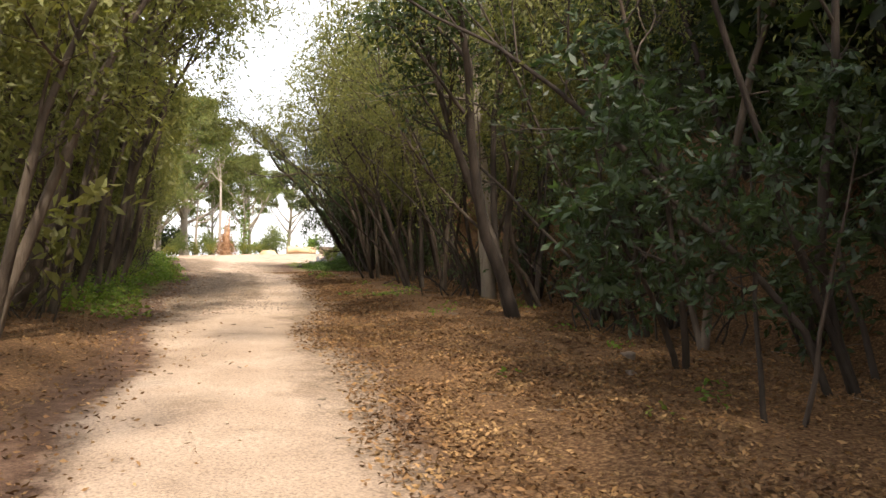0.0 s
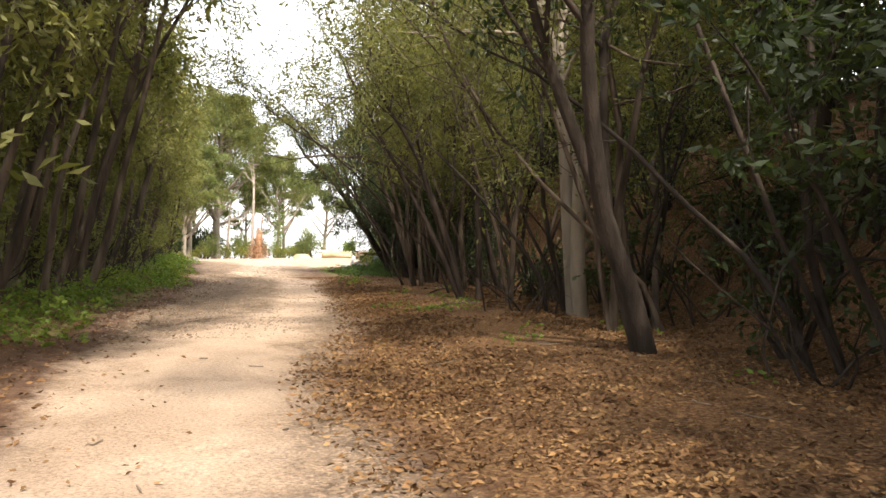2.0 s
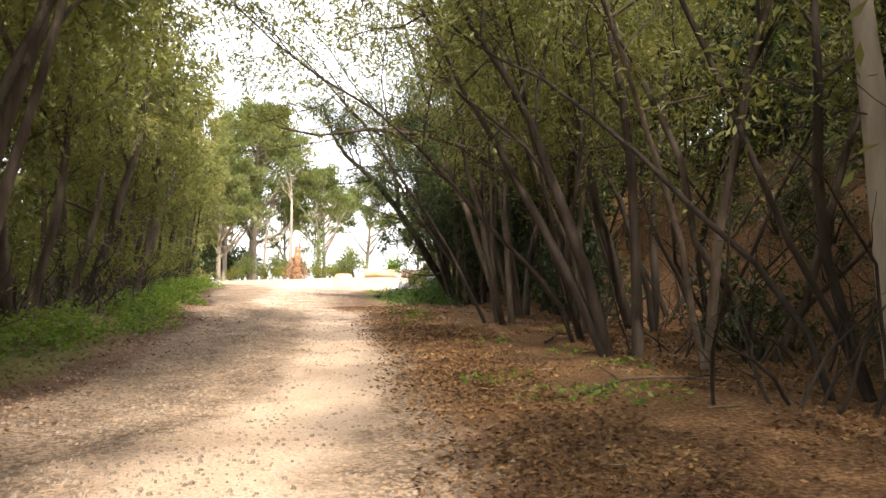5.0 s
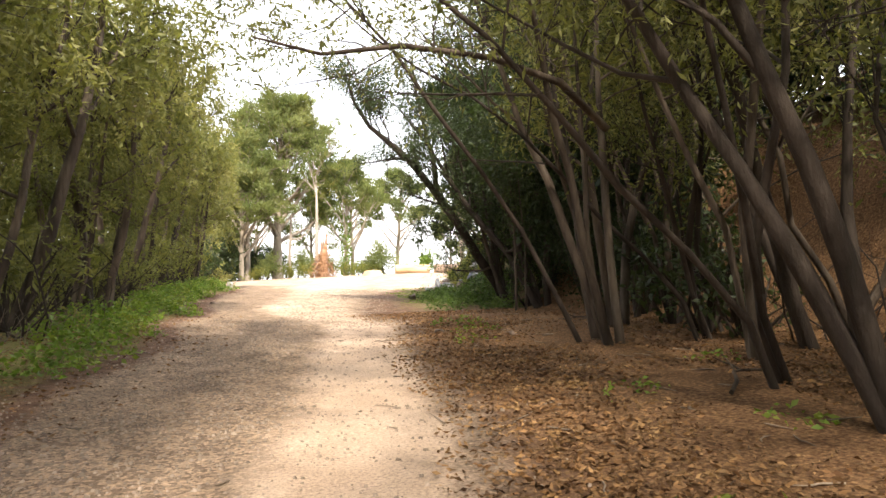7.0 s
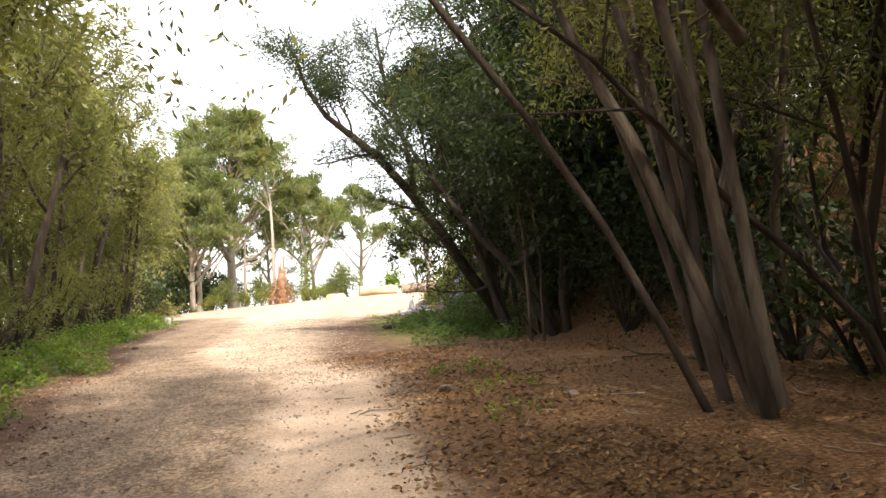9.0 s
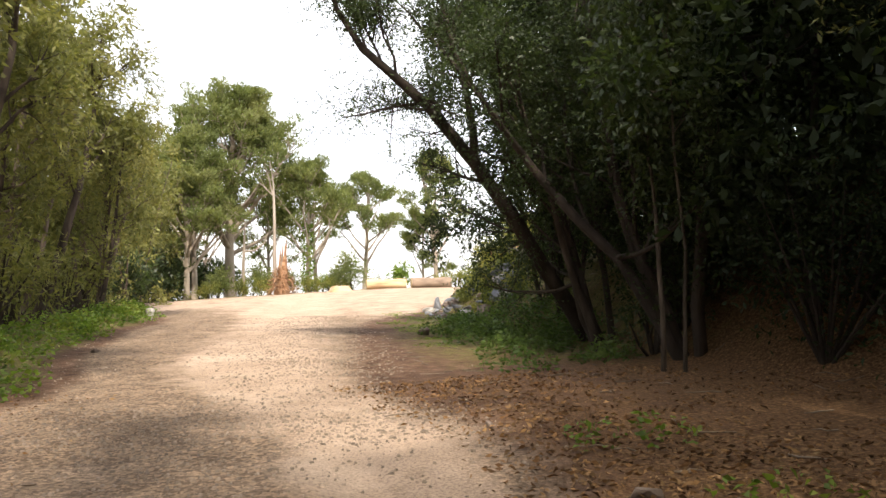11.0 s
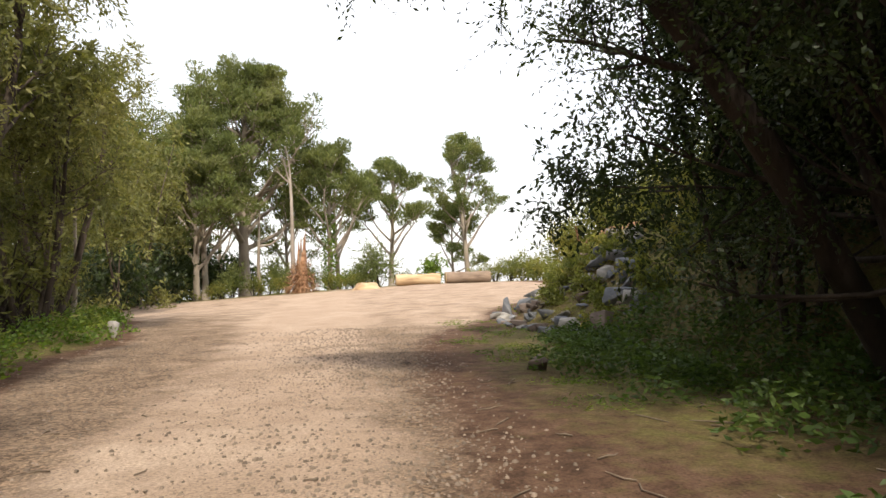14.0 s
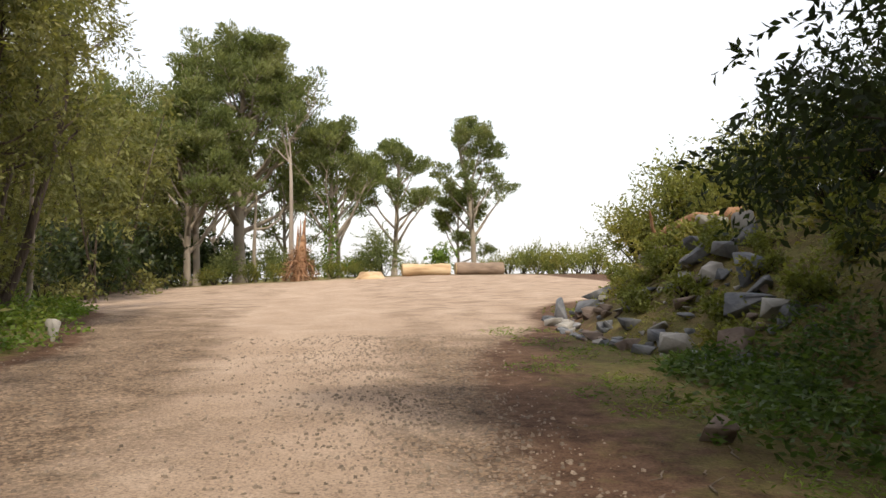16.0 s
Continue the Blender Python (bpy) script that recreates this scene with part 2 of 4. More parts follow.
class Geo:
    """Vertices and faces gathered for one mesh."""

    def __init__(self):
        self.v, self.f, self.n = [], [], 0

    def add(self, verts, faces):
        verts = np.asarray(verts, float).reshape(-1, 3)
        self.v.append(verts)
        self.f.append(np.asarray(faces, int) + self.n)
        self.n += len(verts)

    def tube(self, pts, radii, sides=7, wobble=0.12, cap=True):
        pts = np.asarray(pts, float)
        k = len(pts)
        tan = np.gradient(pts, axis=0)
        tan /= np.linalg.norm(tan, axis=1)[:, None] + 1e-9
        ref = np.array([0.3, 1, 0.1]) if abs(tan[0, 2]) > 0.8 else np.array([0, 0, 1.0])
        a = np.cross(tan, ref)
        a /= np.linalg.norm(a, axis=1)[:, None] + 1e-9
        b = np.cross(tan, a)
        ang = np.linspace(0, 2 * np.pi, sides, endpoint=False)
        r = np.asarray(radii, float)[:, None] * (1 + wobble * RNG.uniform(-1, 1, (k, sides)))
        ring = pts[:, None] + r[..., None] * (np.cos(ang)[None, :, None] * a[:, None] + np.sin(ang)[None, :, None] * b[:, None])
        i = np.arange(sides)
        j = (i + 1) % sides
        quads = np.concatenate([np.stack([s * sides + i, s * sides + j, (s + 1) * sides + j, (s + 1) * sides + i], 1) for s in range(k - 1)])
        self.add(ring, quads)
        if cap:
            for s, order in ((0, i[::-1]), (k - 1, i)):
                c = self.n
                self.v.append(np.vstack([ring[s], pts[s][None]]))
                for q in range(sides):
                    u, w = order[q], order[(q + 1) % sides]
                    self.f.append(np.array([[c + u, c + w, c + sides]]))
                self.n += sides + 1

    def leaves(self, at, along, length, width, fold=0.25):
        """Pointed leaves: four corners each, folded along the midrib."""
        at, along = np.asarray(at, float), np.asarray(along, float)
        n = len(at)
        along = along / (np.linalg.norm(along, axis=1)[:, None] + 1e-9)
        side = np.cross(along, RNG.normal(size=(n, 3)))
        side /= np.linalg.norm(side, axis=1)[:, None] + 1e-9
        nor = np.cross(side, along)
        L, W = np.broadcast_to(length, n)[:, None], np.broadcast_to(width, n)[:, None]
        mid = at + along * L * 0.5
        v = np.stack([at, mid + side * W / 2 + nor * W * fold, at + along * L, mid - side * W / 2 + nor * W * fold], 1)
        q = np.arange(n)[:, None] * 4
        self.add(v, q + np.array([0, 1, 2, 3]))

    def mesh(self, name, mat, smooth=False):
        me = bpy.data.meshes.new(name)
        v = np.concatenate(self.v)
        nf = [len(f) for f in self.f]
        flat = np.concatenate([f.ravel() for f in self.f])
        size = np.concatenate([np.full(len(f), f.shape[1]) for f in self.f])
        me.vertices.add(len(v))
        me.vertices.foreach_set("co", v.ravel())
        me.loops.add(len(flat))
        me.loops.foreach_set("vertex_index", flat.astype(np.int32))
        me.polygons.add(len(size))
        me.polygons.foreach_set("loop_start", np.concatenate([[0], np.cumsum(size)[:-1]]).astype(np.int32))
        me.update(calc_edges=True)
        me.validate()
        if smooth:
            me.polygons.foreach_set("use_smooth", np.ones(len(me.polygons), bool))
        me.materials.append(mat)
        return me


def part(name, geo, mat, parent, label="", smooth=False):
    ob = new(name, geo.mesh(name, mat, smooth))
    ob.parent = parent
    if label:
        ob["label"] = label
    return ob


def thing(name, label, category, group="", kind=""):
    return tagged(new(name), label, category, group, kind)


def smooth01(a, b, x):
    t = np.clip((np.asarray(x, float) - a) / (b - a), 0, 1)
    return t * t * (3 - 2 * t)


def wave(x, y, k, seed=0.0):
    """Cheap smooth unevenness, about -1 to 1."""
    return (np.sin(k * x * 1.0 + 1.3 * seed + 0.7 * np.sin(k * y * 0.9 + seed)) + np.sin(k * y * 1.17 - 0.4 * seed + 0.8 * np.sin(k * x * 0.83 + 2 * seed))) / 2


def verge_left(y):
    return -1.3 - 0.45 * smooth01(8, 16, y) - 0.5 * smooth01(24, 31, y) - 1.2 * smooth01(30, 41, y) - 1.5 * smooth01(44, 52, y) - 6 * smooth01(50, 64, y) + 0.25 * wave(0 * y, y, 0.9, 2)


def bank_foot(y):
    """Where the wooded bank on the far side of the litter strip begins to rise."""
    y = np.asarray(y, float)
    return 6.0 + 0.9 * smooth01(17, 22, y) * (1 - smooth01(27, 31, y)) - 0.9 * smooth01(26, 34, y) - 0.5 * smooth01(36, 40, y) + 0.5 * smooth01(44, 47, y) + 9.0 * smooth01(47, 60, y) + 0.3 * wave(0 * y, y, 0.6, 5)


def ground_z(x, y):
    x, y = np.asarray(x, float), np.asarray(y, float)
    yc = np.clip(y, -30, 78)
    z = 0.06 + 0.0122 * yc
    z = z + 0.22 * smooth01(1.6, 4.2, x) * (1 - smooth01(26, 36, y)) * (1 - 0.4 * smooth01(-2, 4, -y))
    z = z + 0.18 * smooth01(0.2, 1.6, verge_left(y) - x) * (1 - smooth01(60, 70, y))
    d = x - bank_foot(y)
    rise = 3.6 * smooth01(0, 4.0, d) + 3.4 * smooth01(3, 12, d)
    rocky = smooth01(33, 38, y)
    slope = 0.68 * np.clip(d, 0, 2.4) + 0.3 * np.clip(d - 2.4, 0, 5)
    z = z + (rise * (1 - rocky) + slope * rocky) * (1 - smooth01(50, 62, y))
    z = z - 0.045 * np.clip(6.3 - x, 0, 16) * smooth01(46, 68, y)
    z = z - 70 * smooth01(100, 420, y) - 0.4 * smooth01(80, 100, y)
    z = z - 25 * smooth01(120, 600, np.abs(x)) - 20 * smooth01(60, 400, -y)
    near = np.exp(-((x / 14.0) ** 2)) * (1 - smooth01(60, 120, y))
    z = z + near * (0.03 * wave(x, y, 1.1) + 0.015 * wave(x, y, 3.7, 3)) + smooth01(0, 2, d) * near * (0.12 * wave(x, y, 1.7, 7) + 0.06 * wave(x, y, 4.3, 5) + 0.04 * wave(x, y, 7.9, 2))
    z = z - 0.03 * np.exp(-((x + 1.2 - 0.02 * y) / 0.35) ** 2) * near - 0.03 * np.exp(-((x - 0.9 - 0.01 * y) / 0.35) ** 2) * near
    return z


def track_edge(y):
    """Where the trodden track gives way to litter on the right."""
    y = np.asarray(y, float)
    return 1.0 + 0.25 * (1 - smooth01(8, 12, y)) + 0.25 * wave(0 * y, y, 0.8, 1) + 1.0 * smooth01(9, 18, y) - 0.8 * smooth01(28, 34, y) + 0.5 * smooth01(34, 40, y) + 2.4 * smooth01(41, 47, y) + 9 * smooth01(47, 62, y)


def zone_weights(x, y):
    """Trodden road, moss and grass, leaf litter."""
    right = track_edge(y)
    road = smooth01(-0.2, 0.7, x - verge_left(y)) * (1 - smooth01(-0.7, 0.7, x - right)) * (1 - smooth01(76, 84, y))
    litter = smooth01(-0.6, 0.8, x - right) * (1 - smooth01(24, 36, y) * (1 - 0.8 * smooth01(3.5, 5.0, x) * (1 - smooth01(32, 36, y))))
    left = smooth01(-0.3, 0.8, verge_left(y) - x)
    moss = left * 0.8 * smooth01(10, 17, y)
    litter = np.maximum(litter, left * 0.75 * (1 - smooth01(12, 20, y)))
    beyond = smooth01(30, 35.5, y) * (1 - smooth01(52, 58, y)) * smooth01(-0.4, 0.8, x - right)
    moss = np.maximum(moss, beyond * (0.24 + 0.36 * smooth01(0.4, 1.8, x - right)))
    moss = np.maximum(moss, smooth01(76, 82, y))
    return road, moss, litter


def worn_and_sunlit(x, y):
    """Pale dust from wheels and feet, centred to paint the sun strip; grit between and beside also paints shade."""
    # c follows the sunlit strip, so sun and shade sit in the colour
    c = -0.25 + 1.5 * smooth01(12, 20, y) - 1.25 * smooth01(28, 35, y)
    band = np.exp(-(((x - c) / (1.25 - 0.55 * smooth01(11, 18, y) * (1 - smooth01(28, 36, y)))) ** 4))
    pale_streak = 0.35 * np.exp(-(((x - c - 0.1) / 0.3) ** 2)) * smooth01(8, 20, y) * (1 - smooth01(22, 30, y))
    wide = smooth01(41, 50, y + 0.8 * x) * (1 - 0.55 * np.exp(-(((x + 3.2) / 1.6) ** 2)) * (1 - smooth01(50, 60, y)))
    return np.clip(0.14 + 0.6 * band + pale_streak + 0.5 * wide, 0, 1)


def build_ground():
    def axis(lo, hi, step, far, grow):
        a = list(np.arange(lo, hi, step))
        s = step
        while a[-1] < far:
            s *= grow
            a.append(a[-1] + s)
        s = step
        while a[0] > -far:
            s *= grow
            a.insert(0, a[0] - s)
        return np.array(a)

    xs, ys = axis(-6, 11, 0.18, 4000, 1.22), axis(-2, 54, 0.22, 4000, 1.16)
    X, Y = np.meshgrid(xs, ys)
    Z = ground_z(X, Y)
    nx, ny = len(xs), len(ys)
    i = np.arange(nx * ny).reshape(ny, nx)
    g = Geo()
    g.add(np.stack([X, Y, Z], -1), np.stack([i[:-1, :-1], i[:-1, 1:], i[1:, 1:], i[1:, :-1]], -1).reshape(-1, 4))
    ob = new("ground", g.mesh("ground", GROUND, True))
    r, m, l = zone_weights(X, Y)
    att = ob.data.color_attributes.new("zone", "FLOAT_COLOR", "POINT")
    att.data.foreach_set("color", np.stack([r, m, l, worn_and_sunlit(X, Y)], -1).astype(np.float32).ravel())
    return tagged(ob, "dusty track with leaf litter, moss and a rising earth bank", "ground", kind="structure")


build_ground()


def gz(x, y):
    return float(ground_z(x, y))


def spot(x, y, turn=0.0, size=1.0, sink=0.05):
    return Matrix.Translation((x, y, gz(x, y) - sink)) @ Matrix.Rotation(turn, 4, "Z") @ Matrix.Diagonal((size, size, size, 1))


def at_px(px, y):
    """The x at depth y on the bearing px seen from the end of the walk."""
    return 0.4 + (y - 33.41) * math.tan(math.atan((px - 784) / 1305) + radians(8.8))


# ---- trees ----
def limb_path(start, heading, length, steps, bend=0.25, lift=0.0):
    p, d = np.array(start, float), np.array(heading, float)
    d /= np.linalg.norm(d)
    out = [p.copy()]
    for _ in range(steps):
        d = d + RNG.normal(0, bend, 3) / math.sqrt(steps) + np.array([0, 0, lift / steps])
        d /= np.linalg.norm(d)
        p = p + d * length / steps
        out.append(p.copy())
    return np.array(out)


def tufts(geo, tips, count, spread, length, width, droop=0.0, flat=1.0, scatter=0.35):
    """Leaves set along short sprigs that spring from the tips."""
    tips = np.asarray(tips, float)
    per = 7 if count >= 7 else count
    m = max(1, round(count / per))
    base = np.repeat(tips, m, 0)
    s = len(base)
    base = base + RNG.normal(size=(s, 3)) * spread * scatter * np.array([1, 1, flat])
    way = RNG.normal(size=(s, 3))
    way /= np.linalg.norm(way, axis=1)[:, None]
    way[:, 2] = way[:, 2] * flat - droop * 0.6
    way *= (spread * 1.7 * RNG.uniform(0.6, 1.25, s))[:, None]
    k = (np.arange(per) + 0.6) / per
    at = (base[:, None] + way[:, None] * k[None, :, None]).reshape(-1, 3)
    n = len(at)
    w = np.repeat(way / (np.linalg.norm(way, axis=1)[:, None] + 1e-9), per, 0)
    side = np.cross(w, RNG.normal(size=(n, 3)))
    side /= np.linalg.norm(side, axis=1)[:, None] + 1e-9
    z = RNG.uniform(0.65, 1.25, n)
    geo.leaves(at, w * 0.75 + side * RNG.uniform(0.3, 1.0, n)[:, None], length * z, width * z)


def branching(geo, path, r0, levels, count, length, spread, tips, lift=0.2, start=0.35, sides=5, twigs=True):
    """Side branches along a path, thinning level by level; returns tips for leaves."""
    k = len(path)
    for i in range(count):
        u = start + (1 - start) * (i + RNG.uniform(0.2, 0.9)) / count
        f = u * (k - 1)
        a = min(int(f), k - 2)
        p = path[a] + (path[a + 1] - path[a]) * (f - a)
        t = path[a + 1] - path[a]
        t = t / np.linalg.norm(t)
        d = t * 0.6 + RNG.normal(0, spread, 3) + np.array([0, 0, lift])
        L = length * (1.15 - 0.5 * u) * RNG.uniform(0.7, 1.2)
        q = limb_path(p, d, L, 4, 0.35, lift)
        r = r0 * (1.1 - 0.7 * u) * 0.55
        if levels > 1 or twigs:
            geo.tube(q, np.linspace(r, r * 0.35, len(q)), sides, 0.1, False)
        if levels > 1:
            branching(geo, q, r, levels - 1, max(3, count - 2), L * 0.55, spread, tips, lift, 0.25, 3, twigs)
        else:
            tips.extend([q[-1], q[-2], q[-3]])
        tips.append(q[-1])


def tea_tree(height, stems, lean, name="tea_tree", bark=BARK_TEA, leafy=0.3, label="", bottom=0.32, dens=7, leaf=LEAF_TEA, radius=0.05, reach=0.24, leaf_size=0.09, tuft=0.24, twigs=True, boughs=8, slim=0.26, bend=0.2, clear=0.0):
    """Slender many-stemmed tree with flaky bark and fine hanging foliage."""
    tree = thing(name, label or "slender tea tree with flaky grey-brown stems and fine olive foliage", "tree", "tea trees along the track")
    crown, wood, tips = Geo(), Geo(), []
    for s in range(stems):
        a = RNG.uniform(0, 2 * np.pi)
        h = height * RNG.uniform(0.75, 1.0)
        d = np.array([math.cos(a) * 0.12 + lean[0], math.sin(a) * 0.12 + lean[1], 1.0])
        p = limb_path((0.16 * math.cos(a), 0.16 * math.sin(a), -0.15), d, h, 9, bend, 0.12)
        r = RNG.uniform(0.7, 1.2) * radius
        g = Geo()
        g.tube(p, np.linspace(r * 1.25, r * 0.25, len(p)), 8, 0.16)
        part("stem", g, bark, tree, smooth=True)
        branching(wood, p, r, 2, boughs, h * reach, 0.55, tips, 0.2, bottom, 5 if twigs else 3, twigs)
    tagged(part("branchwork", wood, bark, tree, smooth=True), kind="stuff")
    tips = [t for t in tips if t[2] > clear]
    tufts(crown, tips, dens, tuft, leaf_size, leaf_size * slim, 0.7, 1.2)
    part("crown", crown, leaf, tree)
    return tree


def broad_tree(height, lean, name, label, leafmat, leaf_len=0.1, leaf_w=0.045, dens=9, stems=2, bark=BARK_DARK, bottom=0.25, spread=0.2, reach=0.36, radius=0.09, twigs=True):
    """Small evergreen tree with leathery broad leaves."""
    tree = thing(name, label, "tree", "evergreen trees on the bank")
    crown, wood, tips = Geo(), Geo(), []
    for s in range(stems):
        a = RNG.uniform(0, 2 * np.pi)
        d = np.array([math.cos(a) * 0.2 + lean[0], math.sin(a) * 0.2 + lean[1], 1.0])
        h = height * RNG.uniform(0.8, 1)
        p = limb_path((0.1 * math.cos(a), 0.1 * math.sin(a), -0.15), d, h, 8, 0.25, 0.1)
        g = Geo()
        r = radius * RNG.uniform(0.8, 1.2)
        g.tube(p, np.linspace(r * 1.2, r * 0.25, len(p)), 9, 0.1)
        part("stem", g, bark, tree, smooth=True)
        branching(wood, p, r, 2, 8, h * reach, 0.6, tips, 0.12, bottom, 5, twigs)
    tagged(part("branchwork", wood, bark, tree, smooth=True), kind="stuff")
    tufts(crown, tips, dens, spread, leaf_len, leaf_w, 0.2, 0.8)
    part("crown", crown, leafmat, tree)
    return tree


def conifer(height, crown_from, width, trunk_r, forks, label, dens=38, lean=(0, 0), ivy=False, name="conifer_tree", flatness=0.34, pads=5):
    """Tall windswept conifer: bare trunk, rising limbs and layered cushions of foliage."""
    tree = thing(name, label, "tree", "tall conifers round the clearing")
    crown, tips = Geo(), []
    main = limb_path((0, 0, -0.3), (lean[0], lean[1], 1), height * 0.93, 10, 0.1, 0.1)
    g = Geo()
    g.tube(main, np.linspace(trunk_r, trunk_r * 0.2, len(main)) * np.r_[1.35, np.ones(len(main) - 1)], 10, 0.08)
    part("trunk", g, BARK_PINE, tree, smooth=True)
    for i in range(forks):
        v = (i + RNG.uniform(0, 0.8)) / forks
        u = crown_from * 0.62 + (0.9 - crown_from * 0.62) * v
        f = u * (len(main) - 1)
        k = min(int(f), len(main) - 2)
        p = main[k] + (main[k + 1] - main[k]) * (f - k)
        a = i * 2.4 + RNG.uniform(-0.4, 0.4)
        # aim at the dome's surface, the lower limbs climbing steeply
        e = RNG.uniform(0.05, 0.55) + 0.9 * v
        goal = np.array([math.cos(a) * width * 0.5 * math.cos(min(e, 1.45)), math.sin(a) * width * 0.5 * math.cos(min(e, 1.45)), height * (crown_from + (1 - crown_from) * math.sin(min(e, 1.45)) * 0.95)])
        way = goal - p
        L = float(np.linalg.norm(way)) * RNG.uniform(0.85, 1.05)
        q = limb_path(p, way + np.array([0, 0, -0.1 * L]), L, 7, 0.22, 0.25)
        r = trunk_r * 0.45 * (1.15 - u)
        lg, mine = Geo(), []
        lg.tube(q, np.linspace(r + 0.03, 0.025, len(q)), 6, 0.1, False)
        branching(lg, q, r + 0.02, 1, pads, max(1.2, L * 0.3), 0.75, mine, 0.25, 0.55, 4)
        tips.extend(mine)
        tips.append(q[-1])
        part("limb", lg, BARK_PINE, tree, smooth=True)
    tips.extend([main[-1], main[-2]])
    tips = np.array(tips)
    tips = tips[tips[:, 2] > height * crown_from * 0.85]
    rad = 0.42 + width * 0.017
    # each tip carries a cushion of short upturned sprays
    n = len(tips) * dens
    c = np.repeat(tips, dens, 0)
    off = RNG.normal(size=(n, 3))
    off /= np.linalg.norm(off, axis=1)[:, None]
    off *= (RNG.uniform(0.3, 1, n) ** 0.5)[:, None] * np.array([rad, rad, rad * flatness * 1.6])
    al = off + np.array([0, 0, rad * 0.7]) + RNG.normal(size=(n, 3)) * rad * 0.4
    crown.leaves(c + off, al, RNG.uniform(0.2, 0.42, n), RNG.uniform(0.06, 0.12, n))
    part("crown", crown, LEAF_PINE, tree)
    if ivy:
        ig = Geo()
        m = 900
        u = RNG.uniform(0, 0.5, m)
        z = u * height
        a = RNG.uniform(0, 2 * np.pi, m)
        rr = trunk_r * 1.1 + RNG.uniform(0, 0.35, m)
        ig.leaves(np.stack([np.cos(a) * rr + lean[0] * z, np.sin(a) * rr + lean[1] * z, z], 1), RNG.normal(size=(m, 3)), 0.22, 0.16)
        part("ivy", ig, LEAF_WEED, tree, "green ivy climbing the trunk")
    return tree


def shrub(width, height, label, mat, leaf_len=0.1, leaf_w=0.04, count=1800, name="shrub", bark=BARK_DARK, up=0.6, group="", lumps=9):
    """Rounded uneven bush: stems and leaves in several lumps."""
    b = thing(name, label, "shrub", group)
    leaf = Geo()
    tips = []
    for i in range(lumps):
        a, e = RNG.uniform(0, 2 * np.pi), RNG.uniform(0.25, 1.0)
        t = np.array([math.cos(a) * width * 0.42 * (1.1 - 0.6 * e), math.sin(a) * width * 0.42 * (1.1 - 0.6 * e), height * (0.25 + 0.62 * e)])
        q = np.array([[0, 0, -0.1], t * 0.45 + RNG.normal(0, 0.05, 3), t])
        g = Geo()
        g.tube(q, [0.03, 0.02, 0.008], 5, 0.1, False)
        part("stem", g, bark, b)
        tips.append(t)
    tips = [t * f for t in tips for f in (1.0, 0.72)]
    tufts(leaf, tips, count // len(tips), (width * 0.5 + height * 0.5) * 0.17, leaf_len, leaf_w, -0.25 * up, 1.0, 0.65)
    part("foliage", leaf, mat, b)
    return b


def row(proto, places):
    """Stands the prototype at the first place and copies at the rest; places: x, y, turn, size."""
    proto.matrix_world = spot(*places[0])
    for p in places[1:]:
        m = spot(*p)
        o = copy_thing(proto, Matrix.Identity(4))
        o.matrix_world = m


def share(protos, places):
    """Deals places out among the prototypes."""
    for k, proto in enumerate(protos):
        mine = places[k :: len(protos)]
        if mine:
            row(proto, mine)


# thickets of tea tree along the left of the track
def thicket(y0, y1, step, offset, jitter, sizes, edge, swing=3.14):
    out = []
    for y in np.arange(y0, y1, step):
        yy = y + RNG.uniform(-0.4, 0.4) * step
        low = 1 - 0.32 * float(smooth01(48, 54, yy))
        out.append((float(edge(yy)) + offset + RNG.uniform(-jitter, jitter), yy, RNG.uniform(-swing, swing), RNG.uniform(*sizes) * low))
    return out


reseed(11)
TEA = "slender tea tree with flaky grey-brown stems and olive foliage"
front = thicket(8.0, 60, 1.95, -2.1, 0.5, (0.95, 1.2), verge_left, 0.7)
share([tea_tree(9.0, 2, (0.05, 0.0), bottom=0.34, dens=14, label=TEA, radius=0.09, leaf_size=0.14, tuft=0.25, boughs=10, slim=0.34), tea_tree(8.0, 3, (0.04, 0.04), bottom=0.28, clear=1.6, dens=14, label=TEA, radius=0.07, leaf_size=0.13, tuft=0.25, slim=0.34),
       tea_tree(9.4, 2, (0.07, 0.02), bottom=0.38, dens=14, label=TEA, radius=0.1, leaf_size=0.14, tuft=0.25, boughs=10, slim=0.34), tea_tree(6.0, 3, (0.02, -0.05), bottom=0.2, clear=1.6, dens=13, label=TEA, leaf_size=0.12, tuft=0.22, slim=0.34)], front)
reseed(12)
# Trees added so that their high crowns throw shade on the track
OVER = "tall tea tree added to shade the track, leaning over it with a high crown"
row(tea_tree(9.8, 2, (0.21, 0.03), bottom=0.52, clear=4.4, dens=11, label=OVER, radius=0.065, leaf_size=0.13, tuft=0.3, slim=0.34, reach=0.3, boughs=9), [(-2.8, 12.4, 0.1, 1.0), (-3.0, 14.6, -0.3, 1.05), (-2.7, 16.6, 0.25, 1.0), (-2.8, 18.8, -0.1, 1.08)])
# These three stand out of view, added to dapple the opening stretch
row(tea_tree(9.2, 2, (0.24, 0.05), bottom=0.55, clear=5.0, dens=9, label=OVER, radius=0.07, leaf_size=0.14, tuft=0.3, slim=0.34, reach=0.26, boughs=7), [(-2.7, -2.4, 0.0, 1.0), (-2.5, 0.6, 0.3, 1.0), (-2.9, 3.0, -0.2, 1.0)])
reseed(13)
back = thicket(5.0, 62, 2.4, -4.1, 0.8, (0.95, 1.2), verge_left) + thicket(8.0, 62, 3.6, -6.4, 0.9, (1.0, 1.3), verge_left)
RNG.shuffle(back)
back = [tuple(p) for p in back]
TALL = "tall tea tree deep in the thicket with a dense crown"
